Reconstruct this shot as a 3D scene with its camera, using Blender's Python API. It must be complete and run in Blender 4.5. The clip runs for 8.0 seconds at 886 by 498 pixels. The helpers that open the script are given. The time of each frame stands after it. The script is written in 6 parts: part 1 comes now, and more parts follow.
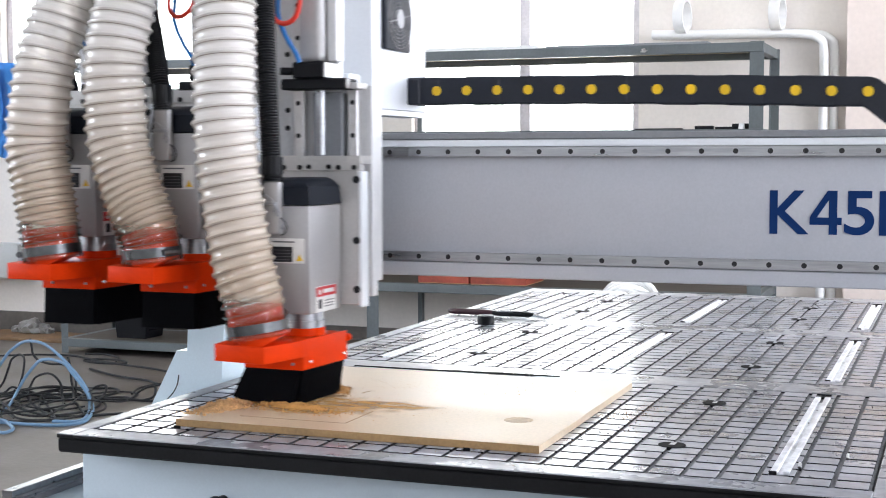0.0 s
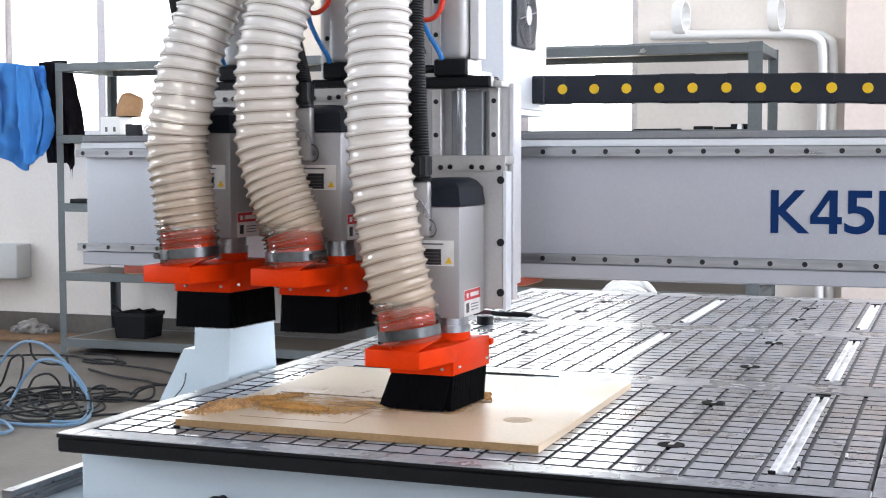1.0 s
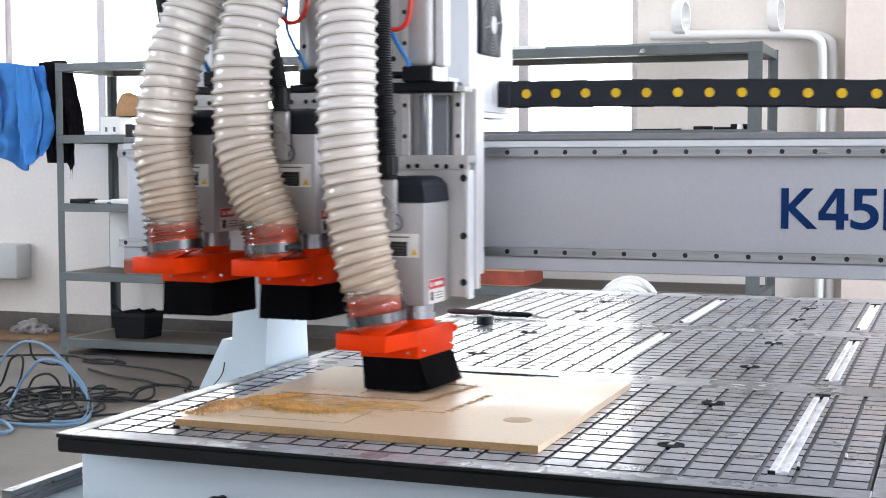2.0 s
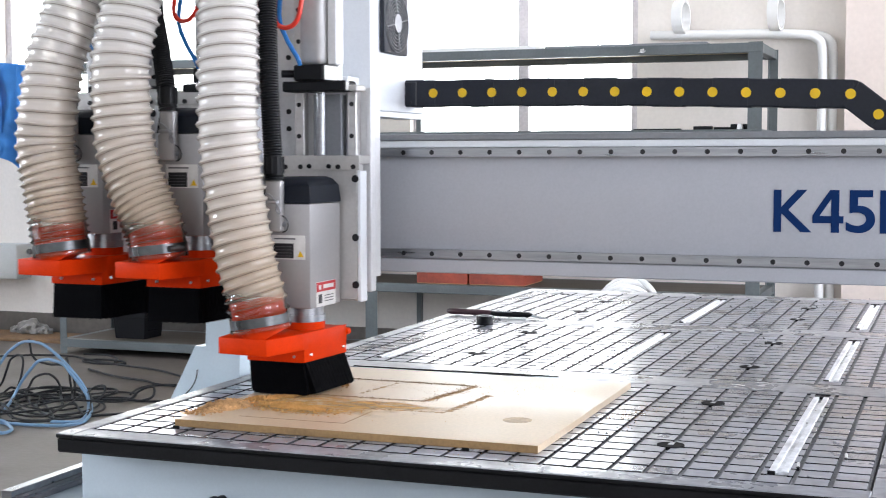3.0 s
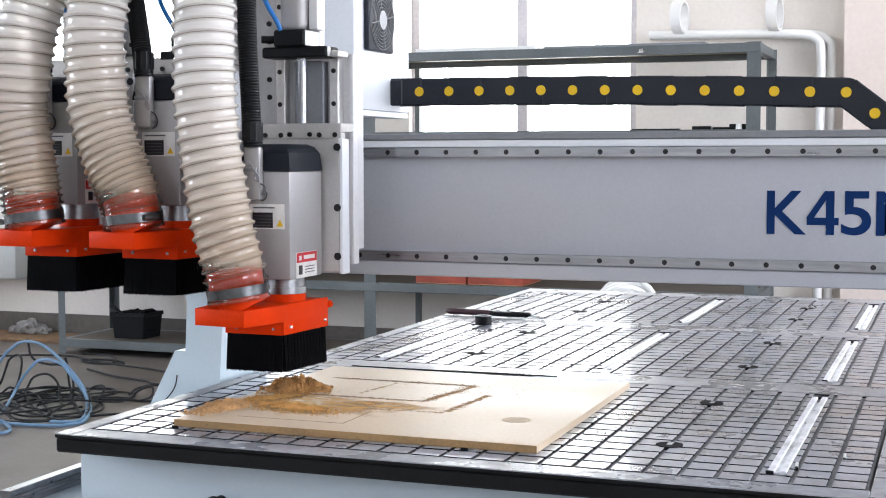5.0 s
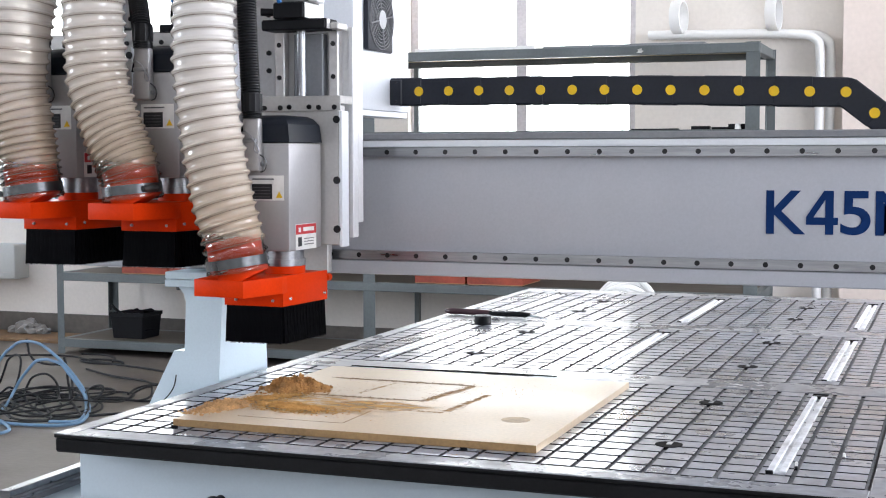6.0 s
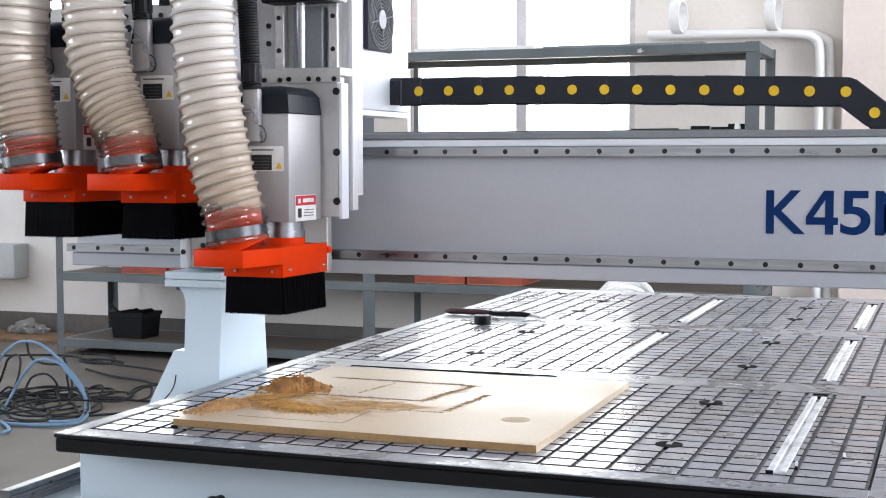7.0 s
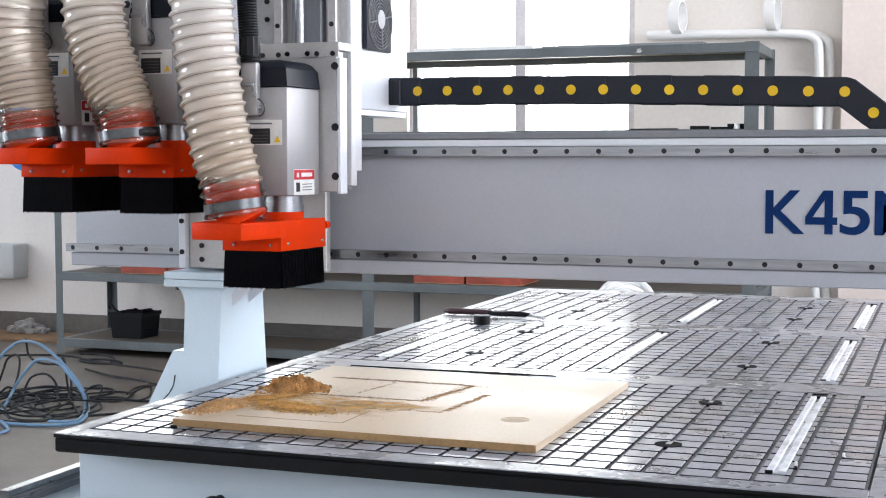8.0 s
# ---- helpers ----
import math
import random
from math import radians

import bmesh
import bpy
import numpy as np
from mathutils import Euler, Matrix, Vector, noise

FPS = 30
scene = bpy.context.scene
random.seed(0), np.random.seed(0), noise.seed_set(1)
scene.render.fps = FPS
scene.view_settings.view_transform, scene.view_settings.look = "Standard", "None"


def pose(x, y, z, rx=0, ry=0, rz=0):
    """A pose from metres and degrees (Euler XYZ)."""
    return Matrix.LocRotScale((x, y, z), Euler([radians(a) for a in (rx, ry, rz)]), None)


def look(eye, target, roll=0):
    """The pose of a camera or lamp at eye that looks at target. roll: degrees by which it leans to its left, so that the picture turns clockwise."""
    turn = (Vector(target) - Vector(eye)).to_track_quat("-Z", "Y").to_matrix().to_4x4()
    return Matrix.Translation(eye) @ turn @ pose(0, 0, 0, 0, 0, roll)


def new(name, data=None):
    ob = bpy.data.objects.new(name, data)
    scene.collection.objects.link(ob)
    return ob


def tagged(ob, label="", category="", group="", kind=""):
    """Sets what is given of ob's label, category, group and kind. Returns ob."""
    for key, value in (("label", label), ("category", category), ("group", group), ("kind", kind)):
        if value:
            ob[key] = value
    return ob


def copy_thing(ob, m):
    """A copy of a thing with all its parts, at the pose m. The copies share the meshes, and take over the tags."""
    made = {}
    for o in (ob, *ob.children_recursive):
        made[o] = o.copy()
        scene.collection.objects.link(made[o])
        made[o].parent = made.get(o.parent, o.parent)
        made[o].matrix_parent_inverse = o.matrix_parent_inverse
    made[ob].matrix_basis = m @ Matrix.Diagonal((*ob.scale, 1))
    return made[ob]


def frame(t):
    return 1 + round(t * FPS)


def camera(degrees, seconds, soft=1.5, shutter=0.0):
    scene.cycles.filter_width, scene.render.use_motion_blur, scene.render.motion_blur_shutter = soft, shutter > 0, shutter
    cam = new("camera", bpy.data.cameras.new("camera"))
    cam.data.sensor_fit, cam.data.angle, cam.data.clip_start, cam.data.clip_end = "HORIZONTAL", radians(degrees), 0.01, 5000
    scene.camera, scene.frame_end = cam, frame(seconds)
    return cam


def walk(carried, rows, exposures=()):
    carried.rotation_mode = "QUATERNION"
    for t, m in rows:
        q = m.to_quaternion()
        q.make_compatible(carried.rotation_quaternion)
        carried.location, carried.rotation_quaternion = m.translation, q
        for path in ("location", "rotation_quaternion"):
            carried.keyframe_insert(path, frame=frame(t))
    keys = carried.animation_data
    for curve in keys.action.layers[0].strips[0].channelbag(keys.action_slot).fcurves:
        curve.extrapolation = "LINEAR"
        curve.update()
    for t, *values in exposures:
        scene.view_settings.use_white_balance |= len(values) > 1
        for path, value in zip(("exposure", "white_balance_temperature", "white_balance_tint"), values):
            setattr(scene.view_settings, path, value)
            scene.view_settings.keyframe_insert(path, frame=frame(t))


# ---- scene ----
TZ = 0.82  # height of the table top above the floor

# ---- camera ----
cam = camera(35.6, 8.0, soft=1.05, shutter=0.5)


def eye_row(t, dx, dy, dz, yaw, pitch):
    return t, pose(1.342 + dx, -1.822 + dy, 0.436 + TZ + dz, 86.232 + pitch, 0, 20.402 + yaw) @ pose(0, 0, 0, 0, 0, -0.088)


walk(cam, [
    eye_row(0.0, 0.0010, 0.0030, 0.0004, 0.200, -0.004),
    eye_row(0.5, 0.0007, 0.0012, 0.0000, 0.160, 0.008),
    eye_row(1.5, 0.0010, 0.0006, 0.0000, 0.145, 0.011),
    eye_row(3.0, 0.0016, 0.0008, 0.0002, 0.146, 0.014),
    eye_row(4.5, 0.0018, 0.0000, 0.0006, 0.115, 0.010),
    eye_row(6.0, 0.0010, 0.0000, 0.0002, 0.052, 0.006),
    eye_row(7.0, 0.0002, 0.0000, 0.0001, 0.032, 0.001),
    eye_row(8.0, 0.0000, 0.0000, 0.0000, 0.004, 0.000),
], [(0.0, 0.13), (0.8, 0.10), (1.5, 0.08), (3.5, 0.06), (4.5, 0.04), (6.0, -0.02), (8.0, -0.02)])

# ---- world and light ----
world = bpy.data.worlds.new("sky")
scene.world = world
world.use_nodes = True
wn = world.node_tree.nodes
sky = wn.new("ShaderNodeTexSky")
sky.sky_type = "NISHITA"
sky.sun_disc = False
sky.sun_elevation = radians(48)
sky.sun_rotation = radians(110)
world.node_tree.links.new(sky.outputs[0], wn["Background"].inputs[0])
wn["Background"].inputs[1].default_value = 0.12


def window_light(name, centre, target, w, h, watts, tint):
    data = bpy.data.lights.new(name, "AREA")
    data.shape, data.size, data.size_y = "RECTANGLE", w, h
    data.energy, data.color = watts, tint
    ob = new(name, data)
    ob.matrix_world = look(centre, target)
    return ob


DAY = (0.89, 0.90, 1.0)
SKY_BLUE = (0.80, 0.88, 1.0)
EAST = (0.85, 0.885, 1.0)
ROOM = dict(x0=-7.0, x1=5.6, y0=-5.2, y1=6.45, top=4.0)
# openings: along-wall start, end, sill, head (heights above the floor)
# only the first two north openings are in view; the rest are assumed
BACK_OPENINGS = [(-5.16, -2.75, 1.41, 3.5), (-1.98, -0.50, 1.30, 3.5), (2.2, 4.6, 1.43, 3.5)]
RIGHT_OPENINGS = [(-3.6, -0.6, 1.0, 3.5), (1.4, 5.4, 1.0, 3.5)]
# unseen west openings, added to brighten the back wall and the beam's left
LEFT_OPENINGS = [(-3.0, 0.4, 1.0, 3.5), (2.6, 5.9, 1.0, 3.5)]
FRONT_OPENINGS = [(-5.6, -3.0, 1.2, 3.5), (-1.8, 0.8, 1.2, 3.5), (2.0, 4.6, 1.2, 3.5)]
for a, b, s, h in RIGHT_OPENINGS:
    window_light("window_light", (ROOM["x1"] + 0.30, (a + b) / 2, (s + h) / 2), (0, (a + b) / 2, (s + h) / 2), b - a, h - s, (29 if a < 0 else 46) * (b - a) * (h - s), EAST)
for a, b, s, h in FRONT_OPENINGS:
    window_light("window_light", ((a + b) / 2, ROOM["y0"] - 0.30, (s + h) / 2), ((a + b) / 2, 0, (s + h) / 2), b - a, h - s, 3.4 * (b - a) * (h - s), DAY)

# added fill from the unseen west side, each opening tuned on its own
for a, b, s, h in LEFT_OPENINGS:
    window_light("window_light", (ROOM["x0"] - 0.30, (a + b) / 2, (s + h) / 2), (0, (a + b) / 2, (s + h) / 2), b - a, h - s, (52 if a < 0 else 12) * (b - a) * (h - s), SKY_BLUE)


# ---- materials ----
def surface(name, base, rough=0.5, metal=0.0, grain=60.0, amount=0.12, stain=3.0, stain_amount=0.15, bump=0.0, rough_var=0.08, coat=0.0, random_amount=0.0, stretch=(1, 1, 1), spec=0.5, placed=False, soil=None):
    """A surface with fine grain and broad stains, both as value changes of one base colour."""
    m = bpy.data.materials.new(name)
    m.use_nodes = True
    nt = m.node_tree
    n, ln = nt.nodes, nt.links
    p = n["Principled BSDF"]
    tc = n.new("ShaderNodeTexCoord")
    mp = n.new("ShaderNodeMapping")
    mp.inputs["Scale"].default_value = stretch
    if placed:
        where = n.new("ShaderNodeNewGeometry")
        ln.new(where.outputs["Position"], mp.inputs["Vector"])
    else:
        ln.new(tc.outputs["Object"], mp.inputs["Vector"])
    fine = n.new("ShaderNodeTexNoise")
    fine.inputs["Scale"].default_value, fine.inputs["Detail"].default_value = grain, 4
    wide = n.new("ShaderNodeTexNoise")
    wide.inputs["Scale"].default_value, wide.inputs["Detail"].default_value = stain, 5
    for t in (fine, wide):
        ln.new(mp.outputs[0], t.inputs["Vector"])
    mr1, mr2 = n.new("ShaderNodeMapRange"), n.new("ShaderNodeMapRange")
    for mr, t, a in ((mr1, fine, amount), (mr2, wide, stain_amount)):
        mr.inputs["From Min"].default_value, mr.inputs["From Max"].default_value = 0.3, 0.7
        mr.inputs["To Min"].default_value, mr.inputs["To Max"].default_value = 1 - a, 1 + a * 0.6
        ln.new(t.outputs[0], mr.inputs["Value"])
    mul = n.new("ShaderNodeMath")
    mul.operation = "MULTIPLY"
    ln.new(mr1.outputs[0], mul.inputs[0])
    ln.new(mr2.outputs[0], mul.inputs[1])
    last = mul
    if random_amount:
        info = n.new("ShaderNodeObjectInfo")
        geo = n.new("ShaderNodeNewGeometry")
        add = n.new("ShaderNodeMath")
        add.operation = "ADD"
        ln.new(info.outputs["Random"], add.inputs[0])
        ln.new(geo.outputs["Random Per Island"], add.inputs[1])
        fr = n.new("ShaderNodeMath")
        fr.operation = "FRACT"
        ln.new(add.outputs[0], fr.inputs[0])
        mr3 = n.new("ShaderNodeMapRange")
        mr3.inputs["To Min"].default_value, mr3.inputs["To Max"].default_value = 1 - random_amount, 1 + random_amount
        ln.new(fr.outputs[0], mr3.inputs["Value"])
        last = n.new("ShaderNodeMath")
        last.operation = "MULTIPLY"
        ln.new(mul.outputs[0], last.inputs[0])
        ln.new(mr3.outputs[0], last.inputs[1])
    mix = n.new("ShaderNodeMix")
    mix.data_type = "RGBA"
    mix.blend_type = "MULTIPLY"
    mix.inputs["Factor"].default_value = 1.0
    mix.inputs["A"].default_value = (*base, 1)
    ln.new(last.outputs[0], mix.inputs["B"])
    if soil:
        dirt = n.new("ShaderNodeTexNoise")
        dirt.inputs["Scale"].default_value, dirt.inputs["Detail"].default_value = 8.0, 9
        dirt.inputs["Roughness"].default_value = 0.72
        ln.new(mp.outputs[0], dirt.inputs["Vector"])
        dr = n.new("ShaderNodeMapRange")
        dr.inputs["From Min"].default_value, dr.inputs["From Max"].default_value = 0.53, 0.70
        dr.inputs["To Max"].default_value = 0.48
        ln.new(dirt.outputs[0], dr.inputs["Value"])
        mix2 = n.new("ShaderNodeMix")
        mix2.data_type = "RGBA"
        mix2.inputs["B"].default_value = (*soil, 1)
        ln.new(dr.outputs[0], mix2.inputs["Factor"])
        ln.new(mix.outputs["Result"], mix2.inputs["A"])
        mix = mix2
    ln.new(mix.outputs["Result"], p.inputs["Base Color"])
    rr = n.new("ShaderNodeMapRange")
    rr.inputs["From Min"].default_value, rr.inputs["From Max"].default_value = 0.3, 0.7
    rr.inputs["To Min"].default_value, rr.inputs["To Max"].default_value = max(0.02, rough - rough_var), min(1, rough + rough_var)
    ln.new(wide.outputs[0], rr.inputs["Value"])
    ln.new(rr.outputs[0], p.inputs["Roughness"])
    p.inputs["Metallic"].default_value = metal
    p.inputs["Specular IOR Level"].default_value = spec
    p.inputs["Coat Weight"].default_value = coat
    p.inputs["Coat Roughness"].default_value = 0.12
    if bump:
        b = n.new("ShaderNodeBump")
        b.inputs["Strength"].default_value, b.inputs["Distance"].default_value = 1.0, bump
        ln.new(fine.outputs[0], b.inputs["Height"])
        ln.new(b.outputs[0], p.inputs["Normal"])
    return m


WALL = surface("wall_plaster", (0.76, 0.71, 0.66), 0.85, grain=40, amount=0.04, stain=0.9, stain_amount=0.08, bump=0.0004)
WALL_PIER = surface("wall_pier_plaster", (0.70, 0.61, 0.555), 0.85, grain=40, amount=0.04, stain=0.9, stain_amount=0.08, bump=0.0004)
SKIRTING = surface("dark_skirting_paint", (0.12, 0.105, 0.092), 0.6, grain=30, amount=0.15, stain=2, stain_amount=0.3)
CEILING = surface("ceiling_paint", (0.75, 0.74, 0.72), 0.9, amount=0.03, stain=0.6, stain_amount=0.06)
CONCRETE = surface("floor_concrete", (0.120, 0.102, 0.087), 0.5, grain=30, amount=0.10, stain=1.2, stain_amount=0.22, bump=0.001, rough_var=0.15)
FRAME_WHITE = surface("window_frame_paint", (0.56, 0.53, 0.55), 0.4, stain_amount=0.05)
PVC = surface("table_grey_board", (0.275, 0.290, 0.340), 0.36, spec=1.0, coat=0.45, grain=75, amount=0.20, stain=9.0, stain_amount=0.30, bump=0.0006, rough_var=0.17, random_amount=0.10, placed=True, soil=(0.15, 0.11, 0.085))
PVC_BORDER = surface("table_border_board", (0.27, 0.28, 0.31), 0.32, spec=0.65, grain=55, amount=0.24, stain=14.0, stain_amount=0.30, bump=0.0007, rough_var=0.17, placed=True, soil=(0.10, 0.08, 0.07))
PVC_EDGE = surface("table_black_edge", (0.006, 0.006, 0.007), 0.5, grain=200, amount=0.3, stain=8, stain_amount=0.4, spec=0.22)
# near-black for ports, slot ends and grit; also paints shade on cell walls
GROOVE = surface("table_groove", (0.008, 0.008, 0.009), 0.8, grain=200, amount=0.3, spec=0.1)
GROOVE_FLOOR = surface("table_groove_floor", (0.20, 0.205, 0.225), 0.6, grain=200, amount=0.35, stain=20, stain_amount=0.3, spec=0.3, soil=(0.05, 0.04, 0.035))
# x-facing cell walls, darkened to paint in the grooves' shade
GROOVE_SIDE_SHADE = surface("table_groove_side_shade", (0.045, 0.045, 0.05), 0.6, grain=200, amount=0.3, spec=0.2)
STEEL = surface("ground_steel", (0.36, 0.37, 0.39), 0.34, 1.0, grain=90, amount=0.10, stain=14, stain_amount=0.25, stretch=(0.35, 5, 5))
TRACK = surface("pale_anodised_track", (0.88, 0.90, 0.94), 0.40, 0.1, grain=120, amount=0.10, stain=25, stain_amount=0.25, placed=True, soil=(0.12, 0.11, 0.11))
CYLINDER = surface("satin_cylinder", (0.46, 0.455, 0.455), 0.5, 0.3, grain=80, amount=0.05)
CHROME = surface("bright_chrome", (0.75, 0.75, 0.76), 0.13, 1.0, grain=40, amount=0.05, stain_amount=0.05)
RUBBER = surface("black_plastic", (0.005, 0.0055, 0.0075), 0.45, grain=200, amount=0.2, stain_amount=0.2, spec=0.22)
BOLT = surface("black_oxide_bolt", (0.008, 0.008, 0.010), 0.45, 0.3)
BEAM_PAINT = surface("beam_blue_grey_paint", (0.425, 0.440, 0.478), 0.36, grain=220, amount=0.04, stain=2.5, stain_amount=0.06, coat=0.15)
WHITE_PAINT = surface("machine_white_paint", (0.76, 0.79, 0.83), 0.35, grain=220, amount=0.03, stain=2.5, stain_amount=0.05, coat=0.15)
LEG_PAINT = surface("leg_pale_blue_paint", (0.66, 0.78, 0.85), 0.40, grain=220, amount=0.03, stain=3, stain_amount=0.06, coat=0.1)
BED_PAINT = surface("bed_pale_paint", (0.465, 0.545, 0.60), 0.4, grain=220, amount=0.03, stain=2.5, stain_amount=0.07, coat=0.1)
COVER_GREY = surface("beam_cover_grey", (0.22, 0.23, 0.25), 0.45, grain=160, amount=0.08, stain=4, stain_amount=0.12)
SLIDE_PLATE = surface("pale_slide_plate", (0.70, 0.705, 0.72), 0.40, 0.05, grain=150, amount=0.05, stain=5, stain_amount=0.06)
RAIL_STEEL = surface("pale_rail_steel", (0.66, 0.65, 0.65), 0.42, 0.6, grain=90, amount=0.08, stain=12, stain_amount=0.12)
PLATE_GREY = surface("machined_plate", (0.52, 0.51, 0.50), 0.42, 0.35, grain=150, amount=0.06, stain=5, stain_amount=0.08)
WIRE = surface("reinforcing_wire", (0.20, 0.15, 0.11), 0.5, 0.1)
CLAMP_STEEL = surface("dull_clamp_steel", (0.11, 0.112, 0.115), 0.30, 1.0, grain=90, amount=0.15, stain=20, stain_amount=0.3)
SPINDLE_GREY = surface("spindle_anodised", (0.385, 0.378, 0.380), 0.42, 0.35, grain=150, amount=0.03, stain=3, stain_amount=0.03, rough_var=0.02)
CAP_DARK = surface("spindle_cap_plastic", (0.007, 0.010, 0.017), 0.45, grain=160, amount=0.15, spec=0.2)
ORANGE = surface("orange_powder_coat", (0.70, 0.040, 0.0020), 0.42, grain=250, amount=0.06, stain=10, stain_amount=0.12, spec=0.07)
BRISTLE = surface("black_bristle", (0.0028, 0.0028, 0.0040), 0.65, grain=60, amount=0.4, stain=30, stain_amount=0.3, bump=0.001, stretch=(14, 14, 0.6), spec=0.03)
YELLOW = surface("yellow_plastic", (0.80, 0.50, 0.004), 0.45, grain=80, amount=0.06)
CHAIN_BLACK = surface("chain_plastic", (0.013, 0.016, 0.025), 0.42, grain=150, amount=0.15, stain=6, stain_amount=0.15, spec=0.3)
NAVY = surface("navy_vinyl", (0.0025, 0.026, 0.115), 0.6, spec=0.15, stain_amount=0.06, amount=0.04)
RED_LABEL = surface("red_label_print", (0.55, 0.02, 0.025), 0.4)
WHITE_LABEL = surface("white_label", (0.78, 0.77, 0.75), 0.45)
GREY_LABEL = surface("silver_label", (0.55, 0.54, 0.53), 0.4, 0.3)
BLACK_LABEL = surface("black_label", (0.012, 0.012, 0.016), 0.35)
PRINT = surface("grey_print", (0.11, 0.11, 0.12), 0.5)
RACK_PAINT = surface("rack_grey_green_paint", (0.105, 0.122, 0.126), 0.45, grain=70, amount=0.10, stain=4, stain_amount=0.2)
RACK_BOARD = surface("rack_shelf_board", (0.095, 0.075, 0.055), 0.65, grain=20, amount=0.2, stain=2, stain_amount=0.25, stretch=(1, 8, 1))
PLY_BOARD = surface("pale_plywood", (0.60, 0.47, 0.25), 0.6, grain=20, amount=0.15, stain=2, stain_amount=0.2, stretch=(1, 8, 1))
CARDBOARD = surface("cardboard", (0.42, 0.24, 0.12), 0.75, grain=50, amount=0.10, stain=4, stain_amount=0.15)
RED_PRINT = surface("red_box_print", (0.30, 0.055, 0.03), 0.65, stain=14, stain_amount=0.35)
MDF = surface("pale_board", (0.61, 0.475, 0.325), 0.40, spec=0.65, grain=160, amount=0.08, stain=4, stain_amount=0.10, bump=0.0001)
# brown sawn edge for the front only; the lit right edge stays pale
MDF_FRONT_EDGE = surface("sawn_board_front_edge", (0.33, 0.20, 0.085), 0.7, grain=160, amount=0.15, stain=14, stain_amount=0.2)
MDF_CUT = surface("cut_board_groove", (0.30, 0.17, 0.075), 0.8, grain=200, amount=0.3, stain=30, stain_amount=0.3)
SAWDUST = surface("sawdust", (0.55, 0.285, 0.085), 0.95, grain=350, amount=0.32, stain=45, stain_amount=0.35, bump=0.002)
# heap sawdust, darkened to put the shade below the brush in its colour
SAWDUST_HEAP = surface("shaded_sawdust", (0.45, 0.225, 0.075), 0.95, grain=350, amount=0.32, stain=45, stain_amount=0.4, bump=0.002)
SAWDUST_RIDGE = surface("mixed_dust", (0.40, 0.245, 0.115), 0.95, grain=350, amount=0.5, stain=60, stain_amount=0.45, bump=0.002)
SAWDUST_PALE = surface("pale_sawdust", (0.56, 0.33, 0.15), 0.95, grain=350, amount=0.35, stain=60, stain_amount=0.4, bump=0.002)
SAWDUST_DARK = surface("dark_chips", (0.31, 0.205, 0.115), 0.95, grain=350, amount=0.5, stain=60, stain_amount=0.5, bump=0.002)
BLUE_CLOTH = surface("blue_cloth", (0.045, 0.245, 0.66), 0.75, grain=300, amount=0.15, stain=5, stain_amount=0.2, bump=0.003)
DARK_CLOTH = surface("dark_cloth", (0.012, 0.010, 0.013), 0.9, grain=60, amount=0.2, stain=5, stain_amount=0.2, bump=0.003, spec=0.1)
BLACK_CABLE = surface("black_cable", (0.009, 0.010, 0.012), 0.5, grain=90, amount=0.2, spec=0.3)
BLUE_HOSE = surface("blue_air_hose", (0.13, 0.235, 0.37), 0.4, grain=90, amount=0.1, stain=4, stain_amount=0.2)
BLUE_TUBE = surface("blue_pneumatic_tube", (0.02, 0.18, 0.52), 0.3, amount=0.04)
RED_TUBE = surface("red_pneumatic_tube", (0.72, 0.04, 0.02), 0.3, amount=0.04)
WHITE_PLASTIC = surface("white_plastic", (0.76, 0.76, 0.75), 0.4, amount=0.02, stain_amount=0.05)
UNIT_GREY = surface("wall_unit_paint", (0.50, 0.515, 0.505), 0.5, amount=0.03, stain_amount=0.06)
FAN_WIRE = surface("dark_grille_wire", (0.20, 0.205, 0.22), 0.5, 0.3)
FAN_HUB = surface("fan_hub_label", (0.33, 0.335, 0.35), 0.5)
MAROON = surface("maroon_handle", (0.045, 0.014, 0.022), 0.3)


